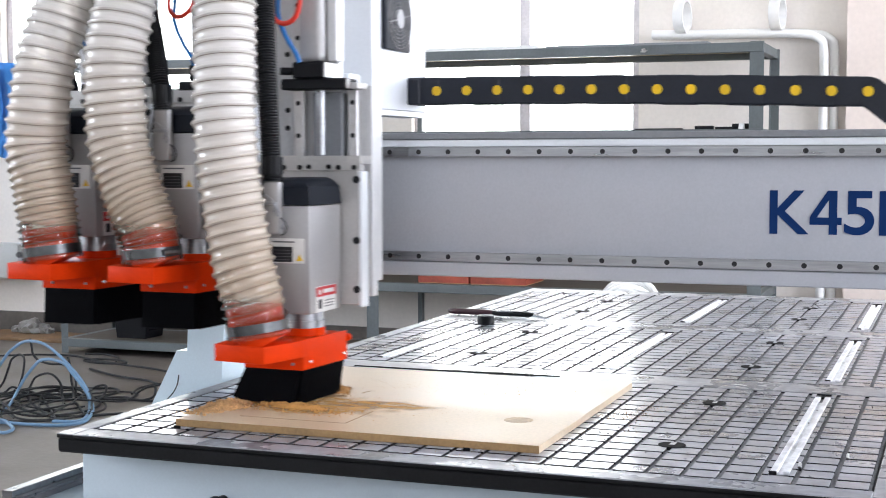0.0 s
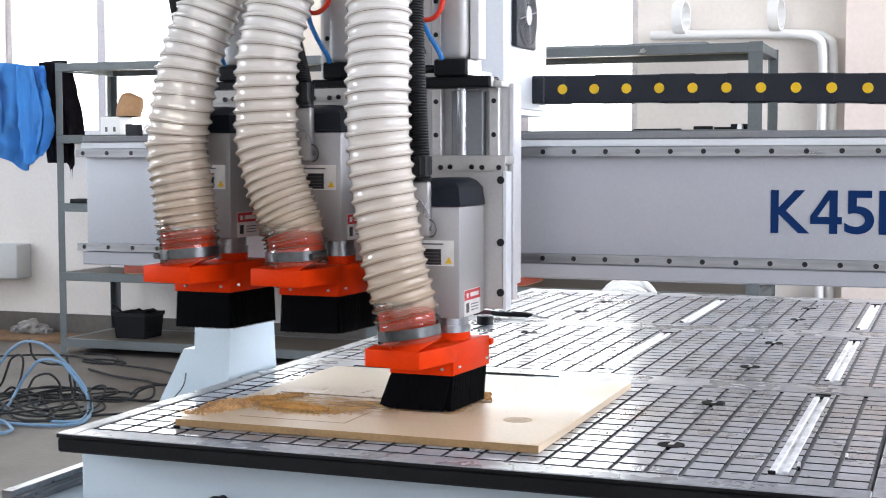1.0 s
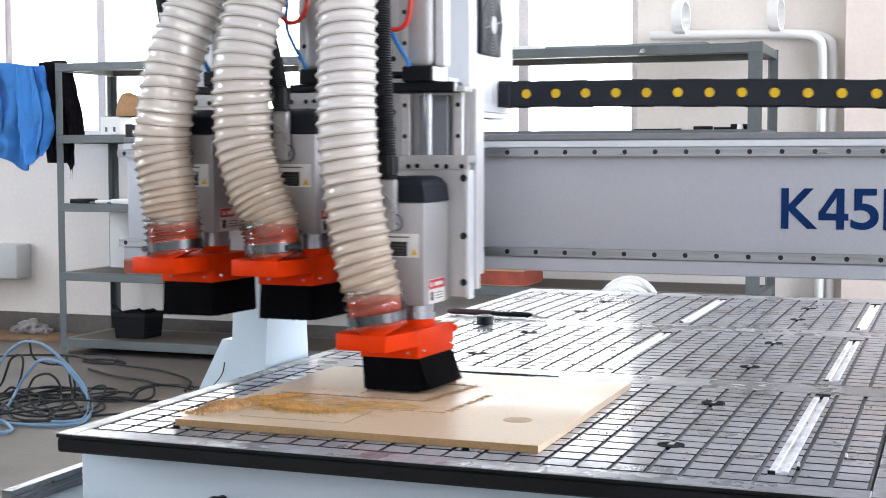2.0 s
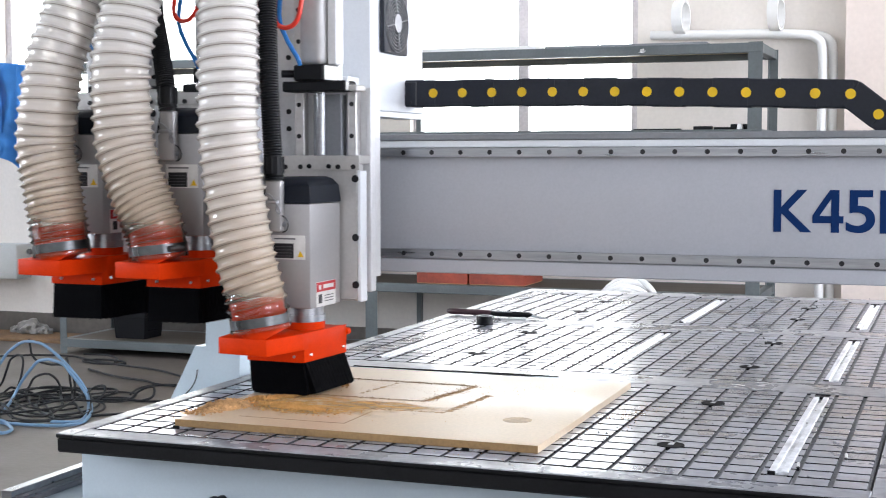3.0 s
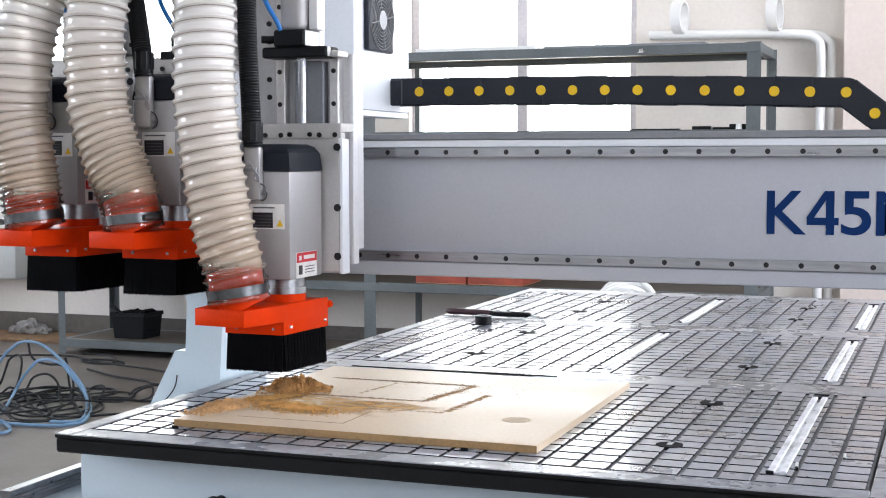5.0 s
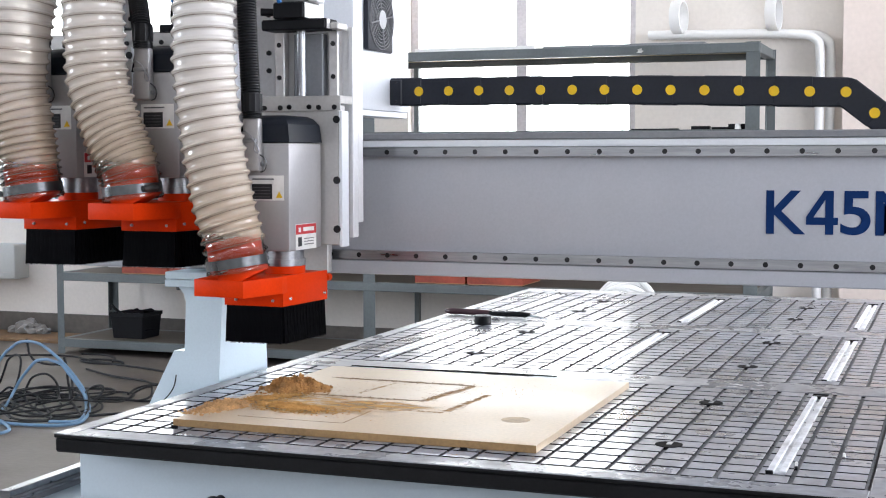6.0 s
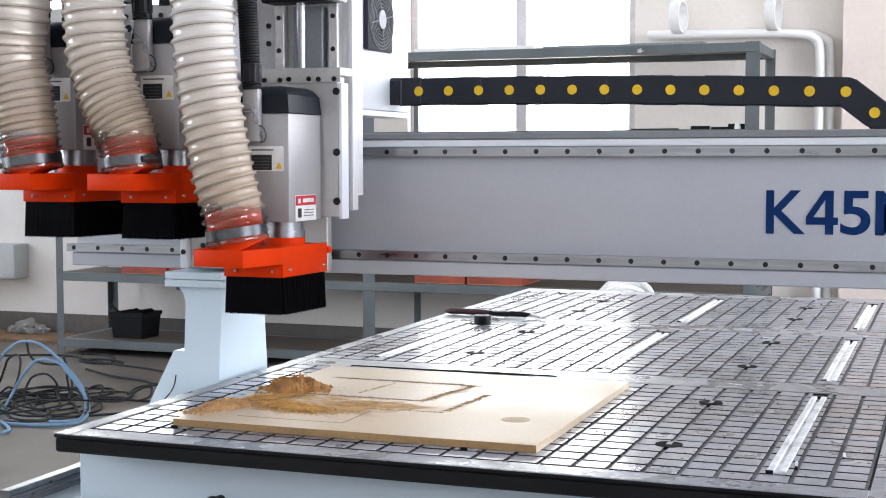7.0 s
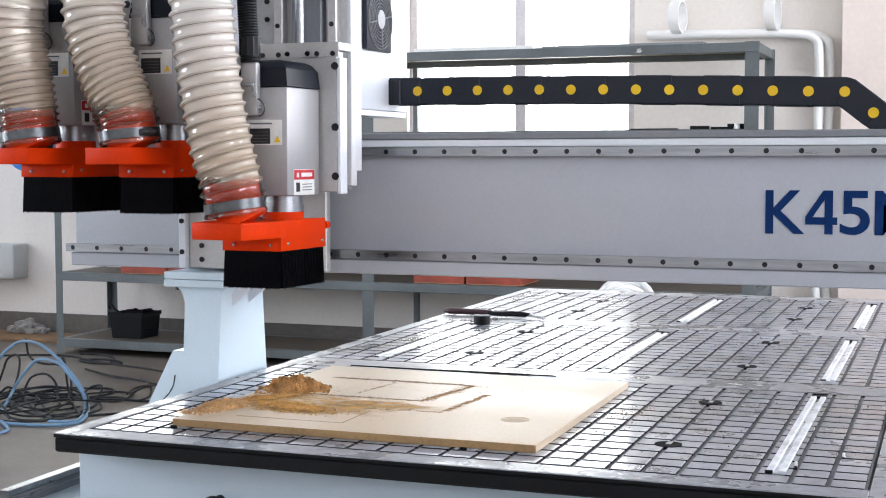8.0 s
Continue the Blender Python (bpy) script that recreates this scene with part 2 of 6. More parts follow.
def clear_hose_material():
    """Clear soft plastic with a cream dust film inside, thin near the clamp."""
    m = bpy.data.materials.new("clear_ribbed_hose")
    m.use_nodes = True
    n, ln = m.node_tree.nodes, m.node_tree.links
    tc, no, sx = n.new("ShaderNodeTexCoord"), n.new("ShaderNodeTexNoise"), n.new("ShaderNodeSeparateXYZ")
    no.inputs["Scale"].default_value, no.inputs["Detail"].default_value = 9, 5
    ln.new(tc.outputs["Object"], no.inputs["Vector"])
    ln.new(tc.outputs["Object"], sx.inputs[0])
    ad = n.new("ShaderNodeMath")
    ad.operation = "MULTIPLY_ADD"
    ad.inputs[1].default_value = 0.05
    ln.new(no.outputs[0], ad.inputs[0])
    ln.new(sx.outputs[2], ad.inputs[2])
    cr = n.new("ShaderNodeValToRGB")
    cr.color_ramp.elements[0].position, cr.color_ramp.elements[1].position = 0.10, 0.42
    cr.color_ramp.elements[0].color = (0.77, 0.62, 0.46, 1)
    cr.color_ramp.elements[1].color = (0.98, 0.94, 0.89, 1)
    ln.new(ad.outputs[0], cr.inputs[0])
    df, tl = n.new("ShaderNodeBsdfDiffuse"), n.new("ShaderNodeBsdfTranslucent")
    tr, gl = n.new("ShaderNodeBsdfTransparent"), n.new("ShaderNodeBsdfGlossy")
    ln.new(cr.outputs[0], df.inputs[0])
    ln.new(cr.outputs[0], tl.inputs[0])
    tr.inputs[0].default_value = (1.0, 0.98, 0.95, 1)
    gl.inputs["Roughness"].default_value = 0.11
    film = n.new("ShaderNodeValToRGB")
    film.color_ramp.interpolation = "EASE"
    for where, clear in ((0.062, 0.96), (0.098, 0.36), (0.20, 0.28), (0.34, 0.21)):
        e = film.color_ramp.elements.new(where)
        e.color = (clear, clear, clear, 1)
    film.color_ramp.elements.remove(film.color_ramp.elements[0])
    film.color_ramp.elements.remove(film.color_ramp.elements[-1])
    ln.new(ad.outputs[0], film.inputs[0])
    m1, m2, m3 = n.new("ShaderNodeMixShader"), n.new("ShaderNodeMixShader"), n.new("ShaderNodeMixShader")
    m1.inputs[0].default_value = 0.14
    ln.new(df.outputs[0], m1.inputs[1])
    ln.new(tl.outputs[0], m1.inputs[2])
    rf, m0 = n.new("ShaderNodeBsdfRefraction"), n.new("ShaderNodeMixShader")
    ln.new(cr.outputs[0], rf.inputs["Color"])
    rf.inputs["Roughness"].default_value, rf.inputs["IOR"].default_value = 0.8, 1.08
    m0.inputs[0].default_value = 0.05
    ln.new(m1.outputs[0], m0.inputs[1])
    ln.new(rf.outputs[0], m0.inputs[2])
    ln.new(film.outputs[0], m2.inputs[0])
    ln.new(m0.outputs[0], m2.inputs[1])
    ln.new(tr.outputs[0], m2.inputs[2])
    fz = n.new("ShaderNodeFresnel")
    fz.inputs["IOR"].default_value = 1.8
    ln.new(fz.outputs[0], m3.inputs[0])
    ln.new(m2.outputs[0], m3.inputs[1])
    ln.new(gl.outputs[0], m3.inputs[2])
    ln.new(m3.outputs[0], n["Material Output"].inputs[0])
    return m


def glass_material():
    m = bpy.data.materials.new("window_glass")
    m.use_nodes = True
    n, ln = m.node_tree.nodes, m.node_tree.links
    gl, tr, mx = n.new("ShaderNodeBsdfGlossy"), n.new("ShaderNodeBsdfTransparent"), n.new("ShaderNodeMixShader")
    gl.inputs["Roughness"].default_value = 0.02
    mx.inputs[0].default_value = 0.06
    ln.new(tr.outputs[0], mx.inputs[1])
    ln.new(gl.outputs[0], mx.inputs[2])
    ln.new(mx.outputs[0], n["Material Output"].inputs[0])
    return m


def sky_glow_material():
    m = bpy.data.materials.new("overcast_sky_glow")
    m.use_nodes = True
    n, ln = m.node_tree.nodes, m.node_tree.links
    e = n.new("ShaderNodeEmission")
    e.inputs[0].default_value, e.inputs[1].default_value = (0.95, 0.98, 1.0, 1), 9.0
    ln.new(e.outputs[0], n["Material Output"].inputs[0])
    return m


SKY_GLOW = sky_glow_material()
HOSE_CLEAR = clear_hose_material()


def dust_film_material(name, colour, thin, thick):
    """Fine sawdust, thin enough in places to show the board."""
    m = bpy.data.materials.new(name)
    m.use_nodes = True
    n, ln = m.node_tree.nodes, m.node_tree.links
    tc, no = n.new("ShaderNodeTexCoord"), n.new("ShaderNodeTexNoise")
    no.inputs["Scale"].default_value, no.inputs["Detail"].default_value = 38, 8
    no.inputs["Roughness"].default_value = 0.7
    mp = n.new("ShaderNodeMapping")
    mp.inputs["Scale"].default_value = (0.55, 1.3, 1)
    ln.new(tc.outputs["Object"], mp.inputs[0])
    ln.new(mp.outputs[0], no.inputs["Vector"])
    p = n["Principled BSDF"]
    p.inputs["Base Color"].default_value = (*colour, 1)
    p.inputs["Roughness"].default_value = 0.95
    mr = n.new("ShaderNodeMapRange")
    mr.inputs["From Min"].default_value, mr.inputs["From Max"].default_value = 0.25, 0.72
    mr.inputs["To Min"].default_value, mr.inputs["To Max"].default_value = thin, thick
    ln.new(no.outputs[0], mr.inputs["Value"])
    tr, mx = n.new("ShaderNodeBsdfTransparent"), n.new("ShaderNodeMixShader")
    at, mu = n.new("ShaderNodeAttribute"), n.new("ShaderNodeMath")
    at.attribute_name = "cover"
    mu.operation = "MULTIPLY"
    ln.new(mr.outputs[0], mu.inputs[0])
    ln.new(at.outputs["Fac"], mu.inputs[1])
    ln.new(mu.outputs[0], mx.inputs[0])
    ln.new(tr.outputs[0], mx.inputs[1])
    ln.new(p.outputs[0], mx.inputs[2])
    ln.new(mx.outputs[0], n["Material Output"].inputs[0])
    return m


DUST_FILM = dust_film_material("thin_sawdust_film", (0.66, 0.39, 0.12), 0.05, 0.80)
DUST_DRIFT = dust_film_material("sawdust_drift", (0.56, 0.31, 0.10), 0.35, 1.3)
GLASS = glass_material()


# ---- mesh tools ----
def bx(bm, x0, x1, y0, y1, z0, z1, bev=0.0, seg=1):
    m = Matrix.Translation(((x0 + x1) / 2, (y0 + y1) / 2, (z0 + z1) / 2)) @ Matrix.Diagonal((abs(x1 - x0), abs(y1 - y0), abs(z1 - z0), 1))
    r = bmesh.ops.create_cube(bm, size=1, matrix=m)
    if bev:
        es = {e for v in r["verts"] for e in v.link_edges}
        bmesh.ops.bevel(bm, geom=list(es), offset=bev, segments=seg, affect="EDGES", profile=0.5)
    return bm


def cyl(bm, p0, p1, r0, r1=None, seg=24, caps=True):
    p0, p1 = Vector(p0), Vector(p1)
    d = p1 - p0
    m = Matrix.Translation((p0 + p1) / 2) @ d.to_track_quat("Z", "Y").to_matrix().to_4x4()
    bmesh.ops.create_cone(bm, cap_ends=caps, segments=seg, radius1=r0, radius2=r0 if r1 is None else r1, depth=d.length, matrix=m)
    return bm


def ring(bm, centre, axis, r_in, r_out, depth, seg=32):
    """A flat ring with a hole through it."""
    c, a = Vector(centre), Vector(axis).normalized()
    q = a.to_track_quat("Z", "Y").to_matrix()
    loops = []
    for r, h in ((r_in, 0), (r_out, 0), (r_out, depth), (r_in, depth)):
        loops.append([bm.verts.new(c + q @ Vector((r * math.cos(6.2832 * i / seg), r * math.sin(6.2832 * i / seg), h))) for i in range(seg)])
    for k in range(4):
        a0, a1 = loops[k], loops[(k + 1) % 4]
        for i in range(seg):
            bm.faces.new((a0[i], a0[(i + 1) % seg], a1[(i + 1) % seg], a1[i]))
    return bm


def prism(bm, poly, z0, z1, bev=0.0):
    lo = [bm.verts.new((x, y, z0)) for x, y in poly]
    hi = [bm.verts.new((x, y, z1)) for x, y in poly]
    k = len(poly)
    fs = [bm.faces.new(lo[::-1]), bm.faces.new(hi)]
    for i in range(k):
        fs.append(bm.faces.new((lo[i], lo[(i + 1) % k], hi[(i + 1) % k], hi[i])))
    if bev:
        es = list({e for f in fs for e in f.edges})
        bmesh.ops.bevel(bm, geom=es, offset=bev, segments=2, affect="EDGES", profile=0.5)
    bmesh.ops.recalc_face_normals(bm, faces=bm.faces)
    return bm


def prism_x(bm, poly, x0, x1, bev=0.0):
    """A prism along x from a polygon of (y, z)."""
    k = len(poly)
    lo = [bm.verts.new((x0, y, z)) for y, z in poly]
    hi = [bm.verts.new((x1, y, z)) for y, z in poly]
    fs = [bm.faces.new(lo), bm.faces.new(hi[::-1])]
    for i in range(k):
        fs.append(bm.faces.new((lo[i], hi[i], hi[(i + 1) % k], lo[(i + 1) % k])))
    if bev:
        bmesh.ops.bevel(bm, geom=list({e for f in fs for e in f.edges}), offset=bev, segments=2, affect="EDGES", profile=0.5)
    bmesh.ops.recalc_face_normals(bm, faces=bm.faces)
    return bm


def curve_points(pts, n):
    """A smooth line through the points."""
    p = [Vector(a) for a in pts]
    p = [2 * p[0] - p[1]] + p + [2 * p[-1] - p[-2]]
    out = []
    for i in range(1, len(p) - 2):
        for k in range(n):
            t = k / n
            a, b, c, d = p[i - 1], p[i], p[i + 1], p[i + 2]
            out.append(0.5 * ((2 * b) + (c - a) * t + (2 * a - 5 * b + 4 * c - d) * t * t + (3 * b - a - 3 * c + d) * t ** 3))
    out.append(p[-2])
    return out


def frames_along(pts):
    tans = [(pts[min(i + 1, len(pts) - 1)] - pts[max(i - 1, 0)]).normalized() for i in range(len(pts))]
    nrm = tans[0].orthogonal().normalized()
    out = []
    for p, t in zip(pts, tans):
        nrm = (nrm - t * nrm.dot(t)).normalized()
        out.append((p, t, nrm, t.cross(nrm)))
    return out


def sweep(bm, pts, radius, seg=10, caps=True):
    """A tube along the points; radius may be a function of the index."""
    rings = []
    for i, (p, t, a, b) in enumerate(frames_along(pts)):
        r = radius(i) if callable(radius) else radius
        rings.append([bm.verts.new(p + (a * math.cos(6.28319 * k / seg) + b * math.sin(6.28319 * k / seg)) * r) for k in range(seg)])
    for u, v in zip(rings, rings[1:]):
        for k in range(seg):
            bm.faces.new((u[k], u[(k + 1) % seg], v[(k + 1) % seg], v[k]))
    if caps:
        bm.faces.new(rings[0][::-1])
        bm.faces.new(rings[-1])
    return bm


def resample(pts, step):
    out, acc = [pts[0].copy()], 0.0
    for a, b in zip(pts, pts[1:]):
        d = (b - a).length
        while acc + d >= step:
            k = (step - acc) / d
            a = a.lerp(b, k)
            out.append(a.copy())
            d, acc = (b - a).length, 0.0
        acc += d
    return out


ORIGIN = {}


def thing(name, at, label, category, group="", kind=""):
    """A top-level Empty at a place given from the table top's height."""
    ob = new(name)
    ob.empty_display_size = 0.1
    ob.location = (at[0], at[1], at[2] + TZ)
    ORIGIN[ob.name] = Vector(at)
    return tagged(ob, label, category, group, kind)


def mesh_of(name, bm, material, org, smooth=True):
    bmesh.ops.translate(bm, verts=bm.verts, vec=-org)
    me = bpy.data.meshes.new(name)
    bm.to_mesh(me)
    bm.free()
    me.materials.append(material)
    if smooth:
        me.polygons.foreach_set("use_smooth", [True] * len(me.polygons))
        me.set_sharp_from_angle(angle=radians(32))
    return me


def part(name, bm, material, parent, label=""):
    org = ORIGIN[parent.name]
    ob = new(name, mesh_of(name, bm, material, org))
    ob.parent = parent
    ORIGIN[ob.name] = org
    return tagged(ob, label)


def single(name, bm, material, at, label, category, group="", kind=""):
    """A thing of one mesh."""
    ob = new(name, mesh_of(name, bm, material, Vector(at)))
    ob.location = (at[0], at[1], at[2] + TZ)
    ORIGIN[ob.name] = Vector(at)
    return tagged(ob, label, category, group, kind)


def B():
    return bmesh.new()


FZ = -TZ  # the floor, from the table top


# ---- the room ----
def build_room():
    R = ROOM
    single("floor", bx(B(), R["x0"] - 0.2, R["x1"] + 0.2, R["y0"] - 0.2, R["y1"] + 0.2, FZ - 0.2, FZ), CONCRETE, (0, 0, FZ), "grey-beige worn concrete workshop floor", "floor", kind="structure")
    single("ceiling", bx(B(), R["x0"] - 0.2, R["x1"] + 0.2, R["y0"] - 0.2, R["y1"] + 0.2, FZ + R["top"], FZ + R["top"] + 0.2), CEILING, (0, 0, FZ + R["top"]), "plain white workshop ceiling", "ceiling", kind="structure")

    def wall(name, along, lo, hi, c0, c1, openings, label):
        bm = B()

        def blk(a, b, z0, z1):
            if along == "x":
                bx(bm, a, b, c0, c1, z0 + FZ, z1 + FZ)
            else:
                bx(bm, c0, c1, a, b, z0 + FZ, z1 + FZ)
        at = lo
        for a, b, s, h in openings:
            blk(at, a, 0, R["top"])
            blk(a, b, 0, s)
            blk(a, b, h, R["top"])
            at = b
        blk(at, hi, 0, R["top"])
        mid = (lo + hi) / 2, (c0 + c1) / 2
        return single(name, bm, WALL, ((mid[0], mid[1]) if along == "x" else (mid[1], mid[0])) + (FZ,), label, "wall", kind="structure")

    wall("wall_north", "x", R["x0"], R["x1"], R["y1"], R["y1"] + 0.2, BACK_OPENINGS, "cream plastered wall with bright windows")
    wall("wall_south", "x", R["x0"], R["x1"], R["y0"] - 0.2, R["y0"], FRONT_OPENINGS, "cream plastered wall with windows")
    wall("wall_east", "y", R["y0"] - 0.2, R["y1"] + 0.2, R["x1"], R["x1"] + 0.2, RIGHT_OPENINGS, "cream plastered wall with wide windows")
    wall("wall_west", "y", R["y0"] - 0.2, R["y1"] + 0.2, R["x0"] - 0.2, R["x0"], LEFT_OPENINGS, "cream plastered wall")
    single("wall_pier", bx(B(), 0.72, 2.0, R["y1"] - 0.14, R["y1"] - 0.001, FZ, FZ + R["top"]), WALL_PIER, (1.36, R["y1"] - 0.07, FZ), "pinkish plastered wall pier beside the pipes", "wall pier", kind="structure")

    for a, b, sl, hd in BACK_OPENINGS:
        single("backdrop", bx(B(), a - 0.5, b + 0.5, R["y1"] + 0.45, R["y1"] + 0.47, FZ + sl - 0.4, FZ + hd + 0.5), SKY_GLOW, ((a + b) / 2, R["y1"] + 0.46, FZ + sl - 0.4), "bright overcast sky outside the window", "sky", kind="structure")

    single("baseboard", bx(B(), R["x0"] + 0.001, 0.71, R["y1"] - 0.014, R["y1"] - 0.0005, FZ, FZ + 0.15, 0.003), SKIRTING, (-3.0, R["y1"] - 0.007, FZ), "dark grey painted skirting along the wall", "skirting", kind="structure")
    # window frames
    k = 0
    for wallname, ops in (("n", BACK_OPENINGS), ("e", RIGHT_OPENINGS), ("s", FRONT_OPENINGS), ("w", LEFT_OPENINGS)):
        for a, b, s, h in ops:
            k += 1
            if wallname == "n":
                put = lambda u0, u1, d0, d1, z0, z1, bm: bx(bm, u0, u1, R["y1"] + d0, R["y1"] + d1, z0, z1, 0.004)
            elif wallname == "s":
                put = lambda u0, u1, d0, d1, z0, z1, bm: bx(bm, u0, u1, R["y0"] - d1, R["y0"] - d0, z0, z1, 0.004)
            elif wallname == "w":
                put = lambda u0, u1, d0, d1, z0, z1, bm: bx(bm, R["x0"] - d1, R["x0"] - d0, u0, u1, z0, z1, 0.004)
            else:
                put = lambda u0, u1, d0, d1, z0, z1, bm: bx(bm, R["x1"] + d0, R["x1"] + d1, u0, u1, z0, z1, 0.004)
            s0, h0 = s + FZ, h + FZ
            at = {"n": ((a + b) / 2, R["y1"] + 0.1, s0), "s": ((a + b) / 2, R["y0"] - 0.1, s0), "e": (R["x1"] + 0.1, (a + b) / 2, s0), "w": (R["x0"] - 0.1, (a + b) / 2, s0)}[wallname]
            w = thing("window_%d" % k, at, "white-framed window, blown out by daylight", "window", kind="structure")
            bm = B()
            for u0, u1, z0, z1 in ((a, a + 0.05, s0, h0), (b - 0.05, b, s0, h0), (a + 0.05, b - 0.05, s0, s0 + 0.05), (a + 0.05, b - 0.05, h0 - 0.05, h0)):
                put(u0, u1, 0.06, 0.12, z0, z1, bm)
            part("window_frame", bm, FRAME_WHITE, w)
            n = 3 if b - a > 2 else 2
            for i in range(1, n):
                u = a + (b - a) * i / n
                part("mullion", put(u - 0.035, u + 0.035, 0.065, 0.115, s0 + 0.05, h0 - 0.05, B()), FRAME_WHITE, w)
            part("window_sill", put(a - 0.03, b + 0.03, -0.05, 0.055, s0 - 0.03, s0 - 0.001, B()), FRAME_WHITE, w)
            for i in range(n):
                u0, u1 = a + (b - a) * i / n + 0.03, a + (b - a) * (i + 1) / n - 0.03
                pane = part("pane", put(u0, u1, 0.088, 0.093, s0 + 0.05, h0 - 0.05, B()), GLASS, w)
                pane.visible_shadow = False


build_room()


# ---- the machine bed and its table ----
COLS, COL0, COLP = 24, 0.035, 0.0502
ROWS = 16
ZONES = [(0.052, 0.0465), (0.905, 0.0465), (1.772, 0.0465)]
TRACK_COLS = (2, 12, 21)
SPANS = [(0.119, 0.757), (0.960, 1.575), (1.835, 2.430)]
TABLE_X1, TABLE_Y1 = 1.275, 2.607


def build_table():
    bed = thing("router_bed", (0.637, 1.3, FZ), "pale blue-grey welded steel bed of a router", "machine bed")
    bm = bx(B(), 0.004, 1.27, 0.06, 2.56, FZ + 0.10, -0.031, 0.006, 2)
    part("base_frame", bm, BED_PAINT, bed)
    for x in (0.08, 1.19):
        for y in (0.2, 1.3, 2.4):
            part("foot", cyl(B(), (x, y, FZ), (x, y, FZ + 0.10), 0.04), RUBBER, bed, "black levelling foot")
    for x0, x1 in ((-0.125, 0.003), (1.271, 1.40)):
        part("side_ledge", bx(B(), x0, x1, 0.0, 2.60, -0.30, -0.128, 0.004), BED_PAINT, bed)
    for x in (-0.088, 1.355):
        rail = part("guide_rail", prism_rail(x, -0.012, 2.59), STEEL, bed, "ground steel guide rail")
        part("rail_groove", bx(bx(B(), x + 0.0071, x + 0.0104, -0.010, 2.588, -0.1145, -0.1085), x + 0.0101, x + 0.0112, -0.010, 2.588, -0.1275, -0.1185), PRINT, rail, "dark ball groove of the rail")
    part("knob", cyl(cyl(B(), (0.268, 0.06, -0.10), (0.268, 0.035, -0.10), 0.009), (0.268, 0.036, -0.10), (0.268, 0.02, -0.10), 0.013), RUBBER, bed, "black round knob")

    table = thing("vacuum_table", (0.637, 1.3, -0.026), "grey vacuum table with a milled grid of grooves", "machine table")
    bm = bx(B(), 0.001, TABLE_X1, 0.001, TABLE_Y1, -0.0305, -0.0075, 0.003)
    part("slab", bm, PVC_EDGE, table, "black-edged table slab")
    bm = B()
    xa, xb = COL0, COL0 + COLS * COLP
    ys = [(z, z + ROWS * p) for z, p in ZONES]
    bands = [(0.0, ys[0][0]), (ys[0][1], ys[1][0]), (ys[1][1], ys[2][0]), (ys[2][1], TABLE_Y1)]
    bx(bm, 0.0, xa - 0.004, 0.0, TABLE_Y1, -0.0074, 0, 0.0015)
    bx(bm, xb + 0.004, TABLE_X1, 0.0, TABLE_Y1, -0.0074, 0, 0.0015)
    for y0, y1 in bands:
        bx(bm, xa - 0.004, xb + 0.004, y0 + (0.0 if y0 == 0 else 0.003), y1 - 0.003, -0.0074, 0, 0.0015)
    border = part("border", bm, PVC_BORDER, table, "smooth grey border strips with black sides between the grids")
    border.data.materials.append(PVC_EDGE)
    border.data.polygons.foreach_set("material_index", [1 if q.normal.z < 0.5 else 0 for q in border.data.polygons])
    part("seam_gap", prism(B(), [(0.155, 0.8115), (0.33, 0.8075), (0.47, 0.812), (0.60, 0.8185), (0.60, 0.8195), (0.48, 0.824), (0.33, 0.815), (0.155, 0.814)], -0.003, 0.0020), GROOVE, table, "dark gap beside a warped border strip")
    part("groove_floor", bx(B(), xa, xb, ys[0][0], ys[2][1], -0.0075, -0.0040), GROOVE_FLOOR, table, "dusty grey groove bottoms")

    # aluminium tracks with T-shaped slots
    for c in TRACK_COLS:
        for y0, y1 in SPANS:
            xc = COL0 + (c + 0.5) * COLP
            bm = B()
            bx(bm, xc - 0.0135, xc - 0.0035, y0, y1, -0.0066, 0.0010, 0.0008)
            bx(bm, xc + 0.0035, xc + 0.0135, y0, y1, -0.0066, 0.0010, 0.0008)
            bx(bm, xc - 0.0035, xc + 0.0035, y0, y1 - 0.045, -0.0066, -0.0022)
            tr = part("clamp_track", bm, TRACK, table, "aluminium clamping track")
            part("track_end", bx(B(), xc - 0.0132, xc + 0.0132, y1 + 0.001, y1 + 0.018, -0.0066, -0.0005), GROOVE, tr, "black T-shaped slot end")
            part("track_stop", bx(B(), xc - 0.015, xc - 0.004, y0 - 0.005, y0 - 0.0005, -0.0066, 0.0013, 0.0006), RUBBER, tr)
    # round vacuum ports
    for x in (COL0 + 6 * COLP, COL0 + 18 * COLP):
        for y in (0.246, 0.629, 1.085, 1.480, 1.99, 2.28):
            port = part("vacuum_port", cyl(B(), (x, y, -0.0066), (x, y, 0.0010), 0.021, seg=28), GROOVE, table, "black round vacuum port")
            part("port_rib", bx(B(), x - 0.0042, x + 0.0042, y - 0.004, y + 0.0195, 0.0002, 0.0016, 0.0004), PVC_BORDER, port, "grey rib across the port")
    return bed, table


